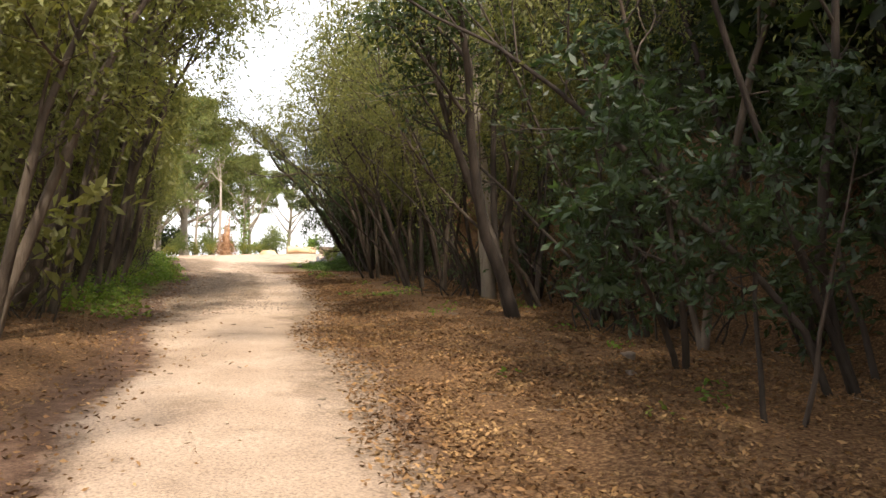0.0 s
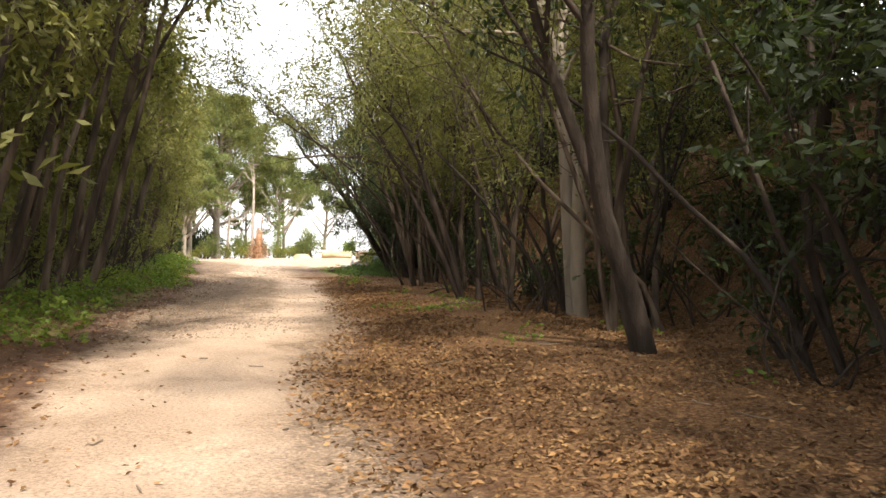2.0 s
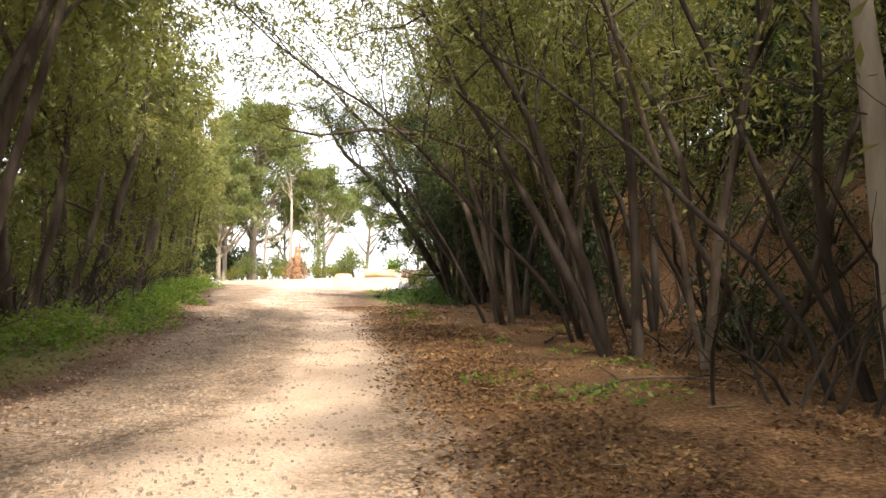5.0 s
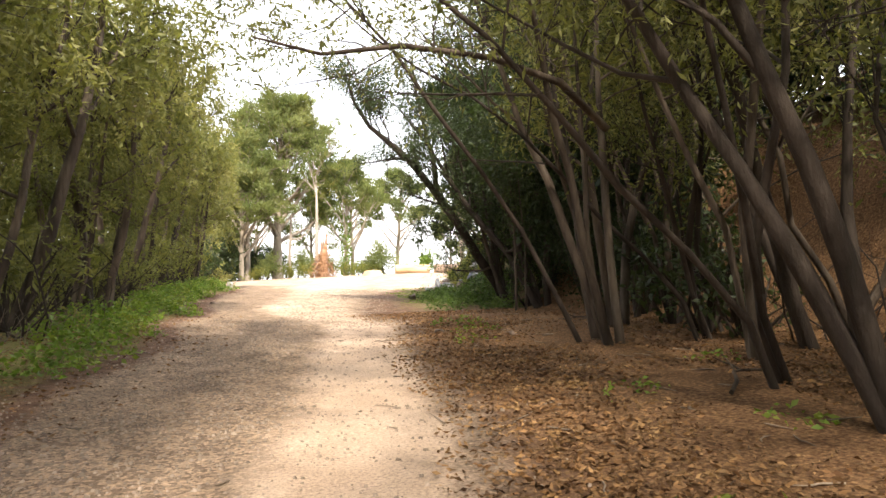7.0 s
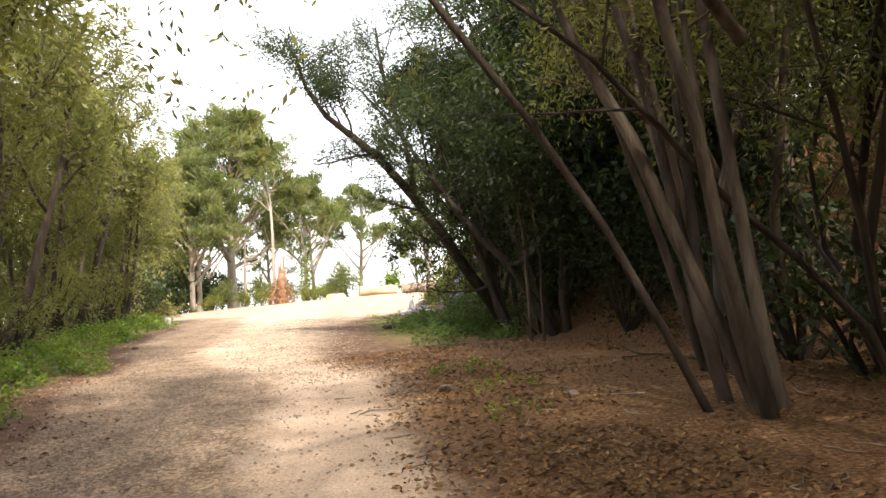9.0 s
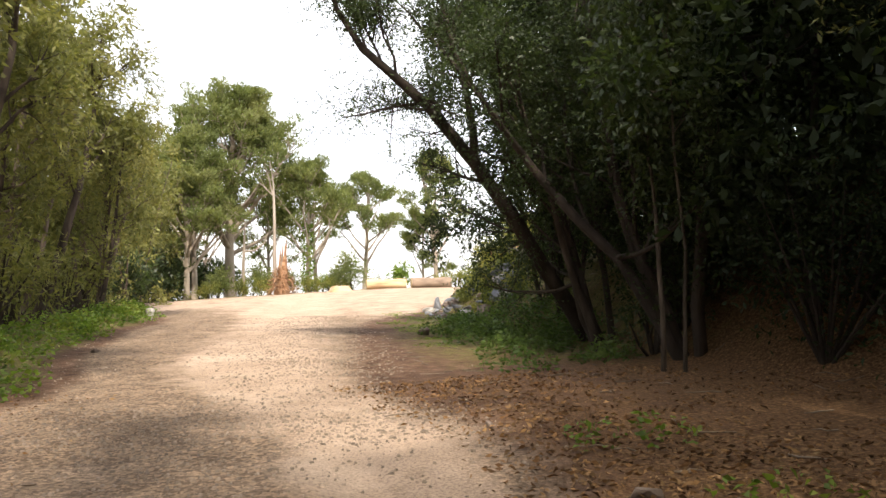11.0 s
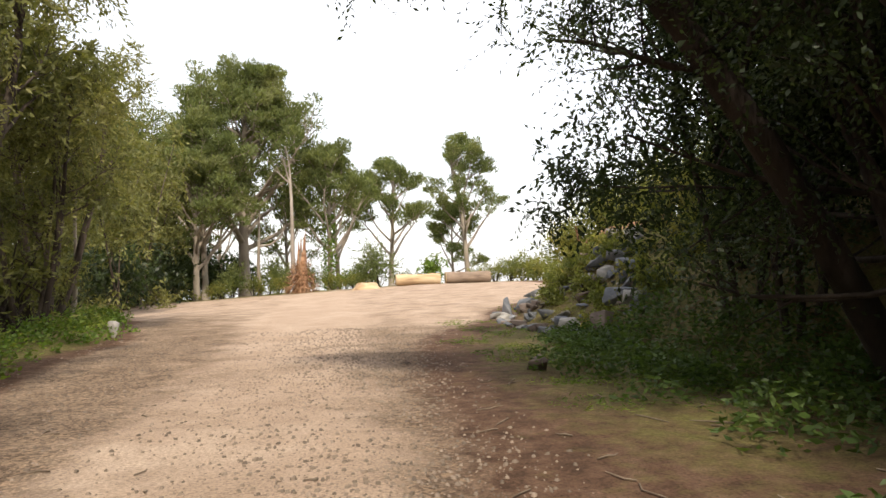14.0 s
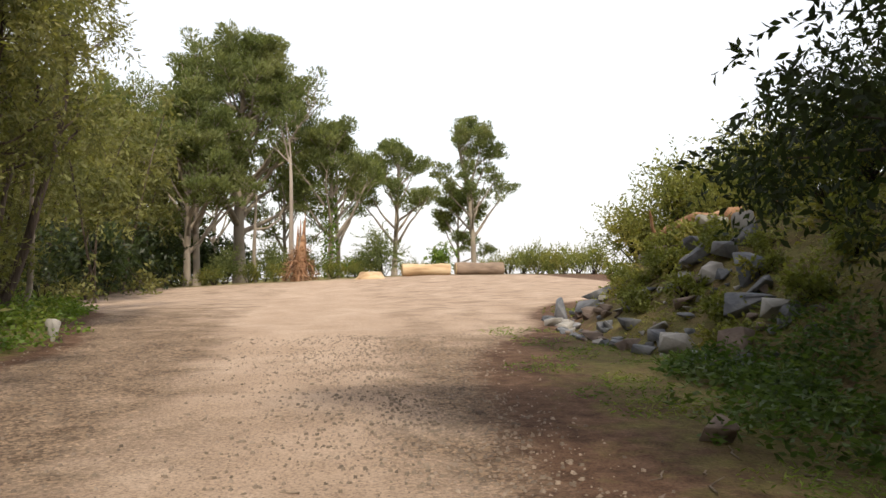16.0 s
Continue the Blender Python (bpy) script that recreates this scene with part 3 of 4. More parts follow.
share([tea_tree(9.8, 2, (0.05, 0.0), bottom=0.06, dens=6, label=TALL, reach=0.17, leaf_size=0.24, tuft=0.36, twigs=False, slim=0.42), tea_tree(9.0, 2, (-0.04, 0.05), bottom=0.06, dens=6, label=TALL, reach=0.17, leaf_size=0.24, tuft=0.36, twigs=False, slim=0.42)], back)

# a pale bent stem at the thicket's end
bent = tea_tree(6.4, 1, (0.42, 0.0), bark=BARK_PALE, bottom=0.62, dens=12, label="pale bent stem leaning out of the thicket's end", radius=0.075, leaf_size=0.13, tuft=0.25, slim=0.34)
bent.matrix_world = spot(-6.9, 52.9)
# the thicket runs on behind the clearing's left side
woods = [(at_px(px, y), y, px * 0.7, sc) for px, y, sc in ((40, 62, 1.1), (95, 66, 1.15), (140, 72, 1.2), (175, 64, 1.0), (185, 77, 1.3), (215, 73, 1.2), (235, 82, 1.35), (265, 79, 1.25), (290, 86, 1.3), (120, 80, 1.3), (60, 74, 1.2), (310, 92, 1.2))]
row(tea_tree(9.6, 2, (0.02, 0.0), bottom=0.14, dens=6, label=TALL, leaf_size=0.26, tuft=0.38, twigs=False, slim=0.4), woods)

reseed(14)
# the wooded bank on the right
BW = "tall thin tree on the bank with dark bare stems"
def bank_line(y):
    return 6.0 + 0 * y


lower = thicket(3.0, 33, 1.75, 0.7, 0.8, (0.95, 1.25), bank_line, 0.7)
share([tea_tree(8.6, 2, (-0.12, 0.0), bark=BARK_DARK, bottom=0.34, dens=18, label=BW, radius=0.045, reach=0.3, leaf_size=0.085, slim=0.34, tuft=0.27, bend=0.4),
       tea_tree(8.0, 3, (-0.02, 0.08), bark=BARK_TEA, bottom=0.4, dens=16, label=BW, radius=0.036, reach=0.3, leaf_size=0.085, slim=0.34, tuft=0.27, bend=0.5),
       tea_tree(6.4, 4, (-0.1, -0.1), bark=BARK_DARK, bottom=0.25, dens=16, label=BW, radius=0.03, reach=0.32, leaf_size=0.085, slim=0.34, tuft=0.25, bend=0.6)], [(x, y, a * 2.2, z) for x, y, a, z in lower if 11 < y < 30])
row(broad_tree(7.4, (-0.1, 0.0), "evergreen_tree", "dark evergreen tree with glossy leaves on the bank", LEAF_DARK, 0.1, 0.046, 14, bottom=0.4, radius=0.07), [(7.6, 9.4, 0.2, 1.0), (7.2, 12.0, -0.4, 1.0), (8.4, 6.8, 0.6, 1.05)])
LEANOUT = "slender tree leaning out over the track with light olive foliage"
# Places at y 2.8, 5.2, 24.4 and 26.8 are added to cast shade
share([tea_tree(8.2, 2, (-0.16, 0.02), bottom=0.42, clear=2.7, dens=16, label=LEANOUT, radius=0.045, reach=0.38, leaf_size=0.095, slim=0.32, tuft=0.28, bend=0.4), tea_tree(7.6, 3, (-0.2, 0.06), bark=BARK_DARK, bottom=0.42, clear=2.7, dens=14, label=LEANOUT, radius=0.04, reach=0.38, leaf_size=0.095, slim=0.32, tuft=0.28, bend=0.5)], [(5.0, 2.8, 0.5, 1.0), (5.1, 5.2, -0.2, 1.05), (5.3, 7.8, 0.3, 1.0), (5.7, 24.4, 0.4, 1.0), (6.2, 26.8, -0.2, 1.0), (5.6, 10.2, -0.4, 1.0), (4.9, 13.6, 0.1, 1.0), (5.4, 16.4, -0.5, 1.05), (5.0, 18.4, 0.3, 1.0), (4.6, 20.9, 0.5, 1.0), (5.2, 22.6, -0.3, 1.0)])
hero_lean = tea_tree(8.4, 3, (-0.3, 0.0), bark=BARK_DARK, bottom=0.5, dens=18, label=LEANOUT, radius=0.04, reach=0.24, leaf_size=0.085, slim=0.34, tuft=0.28, bend=0.3)
hero_lean.matrix_world = spot(4.2, 24.5)
# tall evergreens added outside the view to shade the bank beside the start
row(broad_tree(9.6, (0.0, 0.05), "evergreen_tree", "tall dense evergreen added by the start to shade the bank", LEAF_DARK, 0.15, 0.07, 16, 3, bottom=0.25, radius=0.1, spread=0.34, twigs=False), [(5.8, -1.2, 0.0, 1.0), (7.4, 0.8, 1.2, 1.05), (6.8, 2.2, 2.6, 0.95), (9.0, 2.6, 4.0, 1.1), (7.8, -3.0, 5.0, 1.0), (10.2, -0.6, 0.7, 1.1)])
reseed(15)
upper = thicket(-4.0, 30, 2.2, 3.4, 1.0, (0.95, 1.25), bank_line) + thicket(-6.0, 33, 2.6, 6.4, 1.2, (1.0, 1.3), bank_line) + thicket(-8.0, 36, 3.6, 9.6, 1.2, (1.0, 1.3), bank_line)
upper = [p for k, p in enumerate(upper) if not (12 < p[1] < 29 and p[0] < 10.2)]
# Extra row added to block sky light on the bank near the start
upper += thicket(2, 9, 2.0, 2.0, 0.5, (0.9, 1.1), bank_line)
RNG.shuffle(upper)
upper = [tuple(p) for p in upper]
UP = "dense evergreen high on the bank with dark foliage"
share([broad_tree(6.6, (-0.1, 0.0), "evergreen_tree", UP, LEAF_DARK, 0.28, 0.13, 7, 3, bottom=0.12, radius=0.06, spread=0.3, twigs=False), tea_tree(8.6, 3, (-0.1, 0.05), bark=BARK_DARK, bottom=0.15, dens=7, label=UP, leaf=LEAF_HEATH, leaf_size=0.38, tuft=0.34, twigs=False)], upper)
# unseen trees added behind the start to shade the track's first metres
behind = [(x, y, RNG.uniform(0, 6.28), RNG.uniform(0.9, 1.2)) for x in (-6.5, -4.2, 3.6, 6.0, 8.6) for y in (-2.0, -5.0, -8.5)]
row(tea_tree(8.4, 3, (0.0, 0.0), bark=BARK_DARK, bottom=0.15, dens=5, label="unseen tall tea tree added to shade the start of the track", leaf_size=0.4, tuft=0.36, twigs=False), behind)

reseed(16)
# trees that stand out at the foot of the bank
DARKLEAN = "dark leaning tree with several trunks at the litter's edge"
def hero(x, y, proto, turn=0.0, size=1.0):
    proto.matrix_world = spot(x, y, turn, size)

hero(4.55, 11.6, broad_tree(6.8, (-0.2, 0.06), "evergreen_tree", DARKLEAN, LEAF_DARK, 0.1, 0.045, 16, 3, bottom=0.5, radius=0.085, reach=0.3))
hero(5.5, 15.76, tea_tree(8.4, 2, (-0.14, 0.0), bark=BARK_PALE, bottom=0.5, label="pale straight-stemmed tree beside the leaf litter", radius=0.09, dens=13, reach=0.3))
hero(4.6, 19.3, tea_tree(7.6, 3, (-0.3, 0.1), bark=BARK_DARK, bottom=0.4, label="dark tree leaning out over the leaf litter", radius=0.06, dens=20, reach=0.34))
clump = (tea_tree(8.4, 4, (-0.16, 0.05), bottom=0.4, label="clump of leaning flaky-barked stems at the track's edge", radius=0.045, dens=13, reach=0.32))
bare = Geo()
arm = np.array([(-0.2, 0, 2.7), (-0.9, -0.4, 3.15), (-1.8, -0.8, 3.3), (-2.8, -1.3, 3.25), (-3.6, -1.6, 3.05), (-4.2, -1.9, 3.1)])
bare.tube(arm, [0.05, 0.045, 0.038, 0.03, 0.02, 0.01], 7, 0.1, False)
branching(bare, arm, 0.03, 1, 7, 1.0, 0.45, [], 0.05, 0.3, 4)
part("limb", bare, BARK_TEA, clump, "long bare limb reaching out over the track", True)
hero(4.45, 24.0, clump)
hero(6.63, 23.2, tea_tree(7.6, 2, (-0.25, 0.05), bark=BARK_DARK, bottom=0.45, label="leaning dark-stemmed tree on the bank foot", radius=0.075, dens=13))
hero(7.54, 28.06, tea_tree(7.6, 3, (-0.18, 0.05), bottom=0.4, label="leaning flaky-barked tree on the bank foot", radius=0.06, dens=13))
hero(5.23, 26.2, tea_tree(8.0, 4, (-0.14, 0.02), bottom=0.35, label="clump of flaky-barked stems by the dark evergreen", radius=0.055, dens=13))
hero(5.3, 34.2, broad_tree(6.2, (-0.3, 0.05), "evergreen_tree", "dense dark-leaved evergreen leaning out over the track", LEAF_DARK, 0.062, 0.029, 42, 4, bottom=0.2, spread=0.32, radius=0.06, reach=0.3))
hero(5.7, 32.4, broad_tree(7.2, (-0.16, 0.1), "evergreen_tree", "dense dark-leaved evergreen at the end of the thicket", LEAF_DARK, 0.065, 0.03, 38, 4, bottom=0.18, spread=0.34, radius=0.07, reach=0.28))
hero(6.5, 35.6, broad_tree(7.8, (-0.2, 0.0), "evergreen_tree", "dense dark-leaved evergreen beside the rock pile", LEAF_DARK, 0.065, 0.03, 42, 4, bottom=0.14, spread=0.34, radius=0.07, reach=0.27))
SLIM = "slim straight sapling in front of the dark evergreens"
hero(5.08, 31.34, tea_tree(5.4, 1, (-0.05, 0.0), "sapling", BARK_TEA, label=SLIM, bottom=0.6, dens=12, leaf=LEAF_DARK, radius=0.028, reach=0.2, leaf_size=0.11, slim=0.45))
hero(4.63, 31.36, tea_tree(4.8, 1, (-0.12, 0.02), "sapling", BARK_TEA, label=SLIM, bottom=0.6, dens=12, leaf=LEAF_DARK, radius=0.025, reach=0.2, leaf_size=0.11, slim=0.45))


reseed(17)
def arching_tree(x, y):
    """Leaning trunk that climbs out over the track and carries hanging sprays."""
    t = thing("evergreen_tree", "dark tree arching its trunk out over the track", "tree", "evergreen trees on the bank")
    z = gz(x, y)
    run = np.array([(0.0, 0.0, -0.1), (-0.4, -0.05, 0.5), (-0.85, -0.2, 1.1), (-1.37, -0.2, 1.95), (-2.0, -0.2, 2.85), (-2.75, -0.2, 3.75), (-3.3, -0.3, 4.2), (-3.8, -0.35, 4.6), (-4.2, -0.4, 5.2), (-4.4, -0.5, 5.9)])
    g = Geo()
    g.tube(run, [0.16, 0.14, 0.13, 0.12, 0.105, 0.09, 0.075, 0.06, 0.04, 0.015], 9, 0.1)
    part("trunk", g, BARK_DARK, t, smooth=True)
    wood, sprays, ends = Geo(), Geo(), []
    branching(wood, run, 0.08, 2, 15, 1.7, 0.6, ends, 0.3, 0.34, 5)
    second = limb_path(run[4], (-0.1, -0.3, 1.0), 3.8, 7, 0.3, 0.1)
    wood.tube(second, np.linspace(0.075, 0.02, len(second)), 6, 0.1, False)
    branching(wood, second, 0.06, 2, 9, 1.5, 0.6, ends, 0.2, 0.25, 5)
    tagged(part("branchwork", wood, BARK_DARK, t, smooth=True), kind="stuff")
    tufts(sprays, ends, 28, 0.22, 0.06, 0.024, 0.45, 1.0)
    part("crown", sprays, LEAF_DARK, t)
    t.matrix_world = Matrix.Translation((x, y, z))


arching_tree(5.4, 35.2)
reseed(18)
# young evergreens with large leaves near the start
YOUNG = "young evergreen with large leathery green leaves"
hero(3.85, 4.5, broad_tree(2.4, (-0.22, -0.1), "evergreen_sapling", YOUNG, LEAF_NEAR, 0.1, 0.035, 9, 2, bottom=0.4, spread=0.11, radius=0.022, reach=0.34))
hero(4.4, 6.6, broad_tree(3.3, (-0.2, 0.0), "evergreen_sapling", YOUNG, LEAF_NEAR, 0.12, 0.042, 9, 2, bottom=0.35, spread=0.14, radius=0.03))
hero(5.6, 9.2, broad_tree(4.0, (-0.15, 0.05), "evergreen_sapling", YOUNG, LEAF_DARK, 0.12, 0.044, 10, 2, bottom=0.3, spread=0.18, radius=0.035))
hero(6.0, 5.6, broad_tree(3.4, (-0.1, 0.05), "evergreen_sapling", YOUNG, LEAF_DARK, 0.12, 0.044, 9, 2, bottom=0.3, spread=0.16, radius=0.03))
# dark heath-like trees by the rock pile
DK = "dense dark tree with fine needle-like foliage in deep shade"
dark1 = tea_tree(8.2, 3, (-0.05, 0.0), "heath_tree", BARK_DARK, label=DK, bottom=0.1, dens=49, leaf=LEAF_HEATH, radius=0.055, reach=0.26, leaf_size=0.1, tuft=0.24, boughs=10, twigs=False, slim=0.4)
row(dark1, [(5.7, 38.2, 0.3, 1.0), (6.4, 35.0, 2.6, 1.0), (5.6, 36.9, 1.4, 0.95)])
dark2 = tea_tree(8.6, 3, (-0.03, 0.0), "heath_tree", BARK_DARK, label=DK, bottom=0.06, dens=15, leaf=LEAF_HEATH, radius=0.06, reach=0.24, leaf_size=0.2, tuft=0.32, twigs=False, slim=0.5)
# Places short of y 34 are added to deepen the shade there
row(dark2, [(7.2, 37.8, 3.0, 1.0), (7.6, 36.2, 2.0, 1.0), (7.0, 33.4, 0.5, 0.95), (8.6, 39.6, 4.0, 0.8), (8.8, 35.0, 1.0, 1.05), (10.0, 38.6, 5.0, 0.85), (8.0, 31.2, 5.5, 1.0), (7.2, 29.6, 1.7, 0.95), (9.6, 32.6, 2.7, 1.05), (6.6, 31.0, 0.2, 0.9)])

reseed(19)
# ---- conifers round the clearing ----
C = "tall conifer with a pale bare trunk and layered green crown"
def stand(proto, px, y, turn=0.0):
    x = at_px(px, y)
    proto.matrix_world = spot(x, y, turn, 1.0, 0.0)

stand(conifer(19.0, 0.36, 14, 0.5, 40, "large spreading conifer with many rising limbs and a domed crown", dens=40, pads=10), 425, 90)
stand(conifer(13.0, 0.3, 7, 0.26, 18, C), 332, 84)
stand(conifer(14.0, 0.3, 7, 0.26, 18, C), 348, 85)
stand(conifer(16.8, 0.2, 11, 0.3, 26, C, dens=24), 250, 92)
stand(conifer(13.5, 0.2, 10, 0.3, 22, C, dens=24), 160, 84)
stand(conifer(14.0, 0.15, 9, 0.2, 20, C, dens=24), 290, 100)
stand(conifer(12.5, 0.12, 9, 0.22, 18, C, dens=24), 70, 78)
stand(conifer(15.5, 0.15, 9, 0.22, 20, C, dens=24), 205, 97)
stand(conifer(12.0, 0.4, 7, 0.24, 16, C, dens=24), 600, 97, 1.0)
stand(conifer(12.0, 0.4, 6.5, 0.25, 16, "ivy-clad conifer with a sparse layered crown", ivy=True), 585, 88)
stand(conifer(12.5, 0.38, 8.0, 0.27, 18, C), 698, 100)
stand(conifer(16.0, 0.4, 7.4, 0.3, 20, "lone conifer with layered crown beyond the logs"), 840, 105)
stand(conifer(9.0, 0.25, 6, 0.18, 14, C), 812, 108)
stand(conifer(13.0, 0.25, 9, 0.2, 18, C, dens=24), 505, 99)
stand(conifer(13.0, 0.2, 9, 0.22, 18, C, dens=24), 380, 104)
# ---- logs, stump, rocks ----
def lumpy(geo, size, seed):
    """An angular stone: the hull of a few scattered points, its edges slightly cut."""
    r = random.Random(seed)
    bm = bmesh.new()
    for _ in range(10):
        p = Vector((r.gauss(0, 1), r.gauss(0, 1), r.gauss(0, 1))).normalized() * r.uniform(0.42, 0.6)
        q = Vector((abs(c) ** 0.45 * (1 if c > 0 else -1) for c in p))
        bm.verts.new(q * 0.62)
    bmesh.ops.convex_hull(bm, input=bm.verts)
    bmesh.ops.delete(bm, geom=[v for v in bm.verts if not v.link_faces], context="VERTS")
    bmesh.ops.bevel(bm, geom=list(bm.edges), offset=0.02, segments=1, affect="EDGES")
    bmesh.ops.triangulate(bm, faces=bm.faces)
    bm.verts.index_update()
    verts = [(v.co.x * size[0] * 1.1, v.co.y * size[1] * 1.1, v.co.z * size[2] * 1.1) for v in bm.verts]
    faces = [[v.index for v in f.verts] for f in bm.faces]
    bm.free()
    geo.add(verts, faces)


def rock(x, y, size, mat, label, seed, lift=0.3, name="rock", group=""):
    g = Geo()
    lumpy(g, size, seed)
    ob = new(name, g.mesh(name, mat))
    ob.matrix_world = Matrix.Translation((x, y, gz(x, y) + size[2] * lift)) @ Matrix.Rotation(seed * 1.7, 4, "Z") @ Matrix.Rotation(0.25 * math.sin(seed), 4, "X")
    return tagged(ob, label, "rock", group)


rock(2.99, 38.07, (0.27, 0.22, 0.22), ROCK_BROWN, "brown block of stone lying on mossy ground", 3)
rock(-3.58, 45.0, (0.34, 0.2, 0.42), ROCK_PALE, "pale upright stone at the edge of the weeds", 5)
# the tipped pile of rock on the bank's face
PILE = "rocks tipped on the bank"
DARKROCK, PALEROCK = "blue-grey angular rock on the weedy bank", "pale angular rock on the weedy bank"
for x, y, w, d, h, mat, label in (
        (5.91, 43.6, 0.62, 0.42, 0.42, ROCK_PALE, "large pale angular rock high on the pile"), (6.1, 44.3, 0.62, 0.45, 0.4, ROCK_BLUE, DARKROCK),
        (6.3, 43.7, 0.6, 0.42, 0.3, ROCK_BLUE, DARKROCK), (7.0, 45.4, 0.5, 0.5, 0.5, ROCK_PALE, PALEROCK), (6.6, 43.8, 0.5, 0.45, 0.36, ROCK_BLUE, DARKROCK),
        (6.05, 42.8, 0.6, 0.5, 0.46, ROCK_BLUE, DARKROCK), (5.67, 43.8, 0.38, 0.34, 0.32, ROCK_BLUE, DARKROCK), (5.62, 42.1, 0.66, 0.42, 0.36, ROCK_BLUE, DARKROCK),
        (5.65, 41.4, 0.5, 0.36, 0.3, ROCK_PALE, PALEROCK), (4.82, 42.35, 0.66, 0.42, 0.34, ROCK_PALE, "broad pale rock at the foot of the bank"), (5.0, 41.2, 0.42, 0.36, 0.42, ROCK_BROWN, "squat brown rock at the foot of the bank"),
        (5.0, 47.3, 0.75, 0.5, 0.5, ROCK_BLUE, "dark blue-grey boulder at the foot of the bank"), (5.15, 46.5, 0.5, 0.4, 0.32, ROCK_BLUE, DARKROCK), (5.5, 47.0, 0.6, 0.42, 0.4, ROCK_BLUE, DARKROCK),
        (5.9, 42.3, 0.42, 0.36, 0.34, ROCK_BLUE, DARKROCK), (5.45, 43.3, 0.36, 0.3, 0.22, ROCK_BROWN, "brown rock among smaller stones"), (4.86, 43.0, 0.3, 0.26, 0.24, ROCK_BLUE, DARKROCK), (6.5, 45.0, 0.45, 0.4, 0.32, ROCK_BLUE, DARKROCK), (6.9, 44.2, 0.44, 0.4, 0.34, ROCK_PALE, PALEROCK)):
    rock(x, y, (w, d, h), mat, label, int(x * 71 + y * 13), 0.3, group=PILE)
rr = random.Random(11)
for k in range(170):
    u = rr.random() ** 1.6
    y = 40.6 + 6.6 * rr.random()
    x = float(bank_foot(y)) - 0.4 + (1.3 + 0.2 * (y - 40.6)) * u
    s = rr.uniform(0.07, 0.2) if rr.random() < 0.8 else rr.uniform(0.2, 0.32)
    mat, lab = rr.choice(((ROCK_PALE, PALEROCK), (ROCK_BLUE, DARKROCK), (ROCK_BLUE, DARKROCK), (ROCK_BROWN, "brown angular rock on the weedy bank")))
    rock(x, y, (s * rr.uniform(0.9, 1.6), s, s * rr.uniform(0.5, 0.9)), mat, lab, k + 20, 0.2, group=PILE)


def log(x0, x1, y, r, mat, label):
    t = thing("felled_log", label, "log", "logs edging the clearing")
    g = Geo()
    L = x1 - x0
    k = 14
    pts = np.stack([np.linspace(-L / 2, L / 2, k), 0.03 * np.sin(np.linspace(0, 5, k)), np.full(k, r * 0.9)], 1)
    g.tube(pts, r * (1 + 0.05 * np.sin(np.linspace(0, 9, k))), 18, 0.05, False)
    part("barrel", g, mat, t, smooth=True)
    for s in (-1, 1):
        e = Geo()
        e.tube([(s * (L / 2 - 0.02), pts[0 if s < 0 else -1][1], r * 0.9), (s * (L / 2 + 0.012), pts[0 if s < 0 else -1][1], r * 0.9)], [r * 0.985, r * 0.97], 18, 0.02)
        part("cut_end", e, WOOD_END, t, "pale sawn end")
    t.matrix_world = Matrix.Translation(((x0 + x1) / 2, y, gz((x0 + x1) / 2, y))) @ Matrix.Rotation(0.03, 4, "Z")
    return t


log(at_px(712, 78), at_px(796, 78), 78, 0.36, WOOD_LOG, "thick peeled pale log lying at the clearing's edge")
log(at_px(806, 79), at_px(890, 79), 79, 0.4, WOOD_BARK, "thick grey-brown log with torn bark at the clearing's edge")


def fallen_log():
    t = thing("fallen_log", "broken orange-brown trunk lying across the top of the rocks", "log")
    g = Geo()
    x0, y0, x1, y1 = 6.75, 47.2, 8.0, 44.9
    k = 9
    u = np.linspace(0, 1, k)
    px, py = x0 + (x1 - x0) * u, y0 + (y1 - y0) * u
    p = np.stack([px, py, ground_z(px, py) + 0.22 + 0.05 * np.sin(u * 7)], 1)
    g.tube(p, np.linspace(0.09, 0.16, k), 9, 0.15)
    part("barrel", g, WOOD_ROT, t, smooth=True)
    for u0, d, L in ((0.05, (-0.6, -0.2, 0.5), 0.7), (0.12, (0.1, -0.5, -0.6), 0.6)):
        s = Geo()
        b = p[0] + (p[-1] - p[0]) * u0
        s.tube(limb_path(b, d, L, 4, 0.3), [0.05, 0.045, 0.035, 0.03, 0.015], 6, 0.1)
        part("snag", s, WOOD_ROT, t, smooth=True)
    return t


fallen_log()


def dead_tree(px, y):
    """Bleached forked trunk."""
    t = thing("dead_tree", "bleached bare tree with a forked top", "tree")
    g = Geo()
    m = limb_path((0, 0, -0.2), (-0.03, 0, 1), 8.3, 8, 0.06)
    g.tube(m, np.linspace(0.2, 0.1, len(m)), 9, 0.1)
    part("trunk", g, BARK_DEAD, t, smooth=True)
    for d, L in (((-0.45, 0, 1), 2.4), ((0.14, 0.1, 1), 2.8), ((-0.9, 0.2, 0.5), 1.6)):
        q = limb_path(m[-1] - np.array([0, 0, 0.1]), d, L, 5, 0.25)
        lg, tips = Geo(), []
        lg.tube(q, np.linspace(0.085, 0.025, len(q)), 6, 0.1)
        branching(lg, q, 0.06, 1, 4, 1.1, 0.5, tips, 0.3)
        part("limb", lg, BARK_DEAD, t, smooth=True)
    t.matrix_world = spot(at_px(px, y), y, 0, 1, 0)


dead_tree(519, 84)


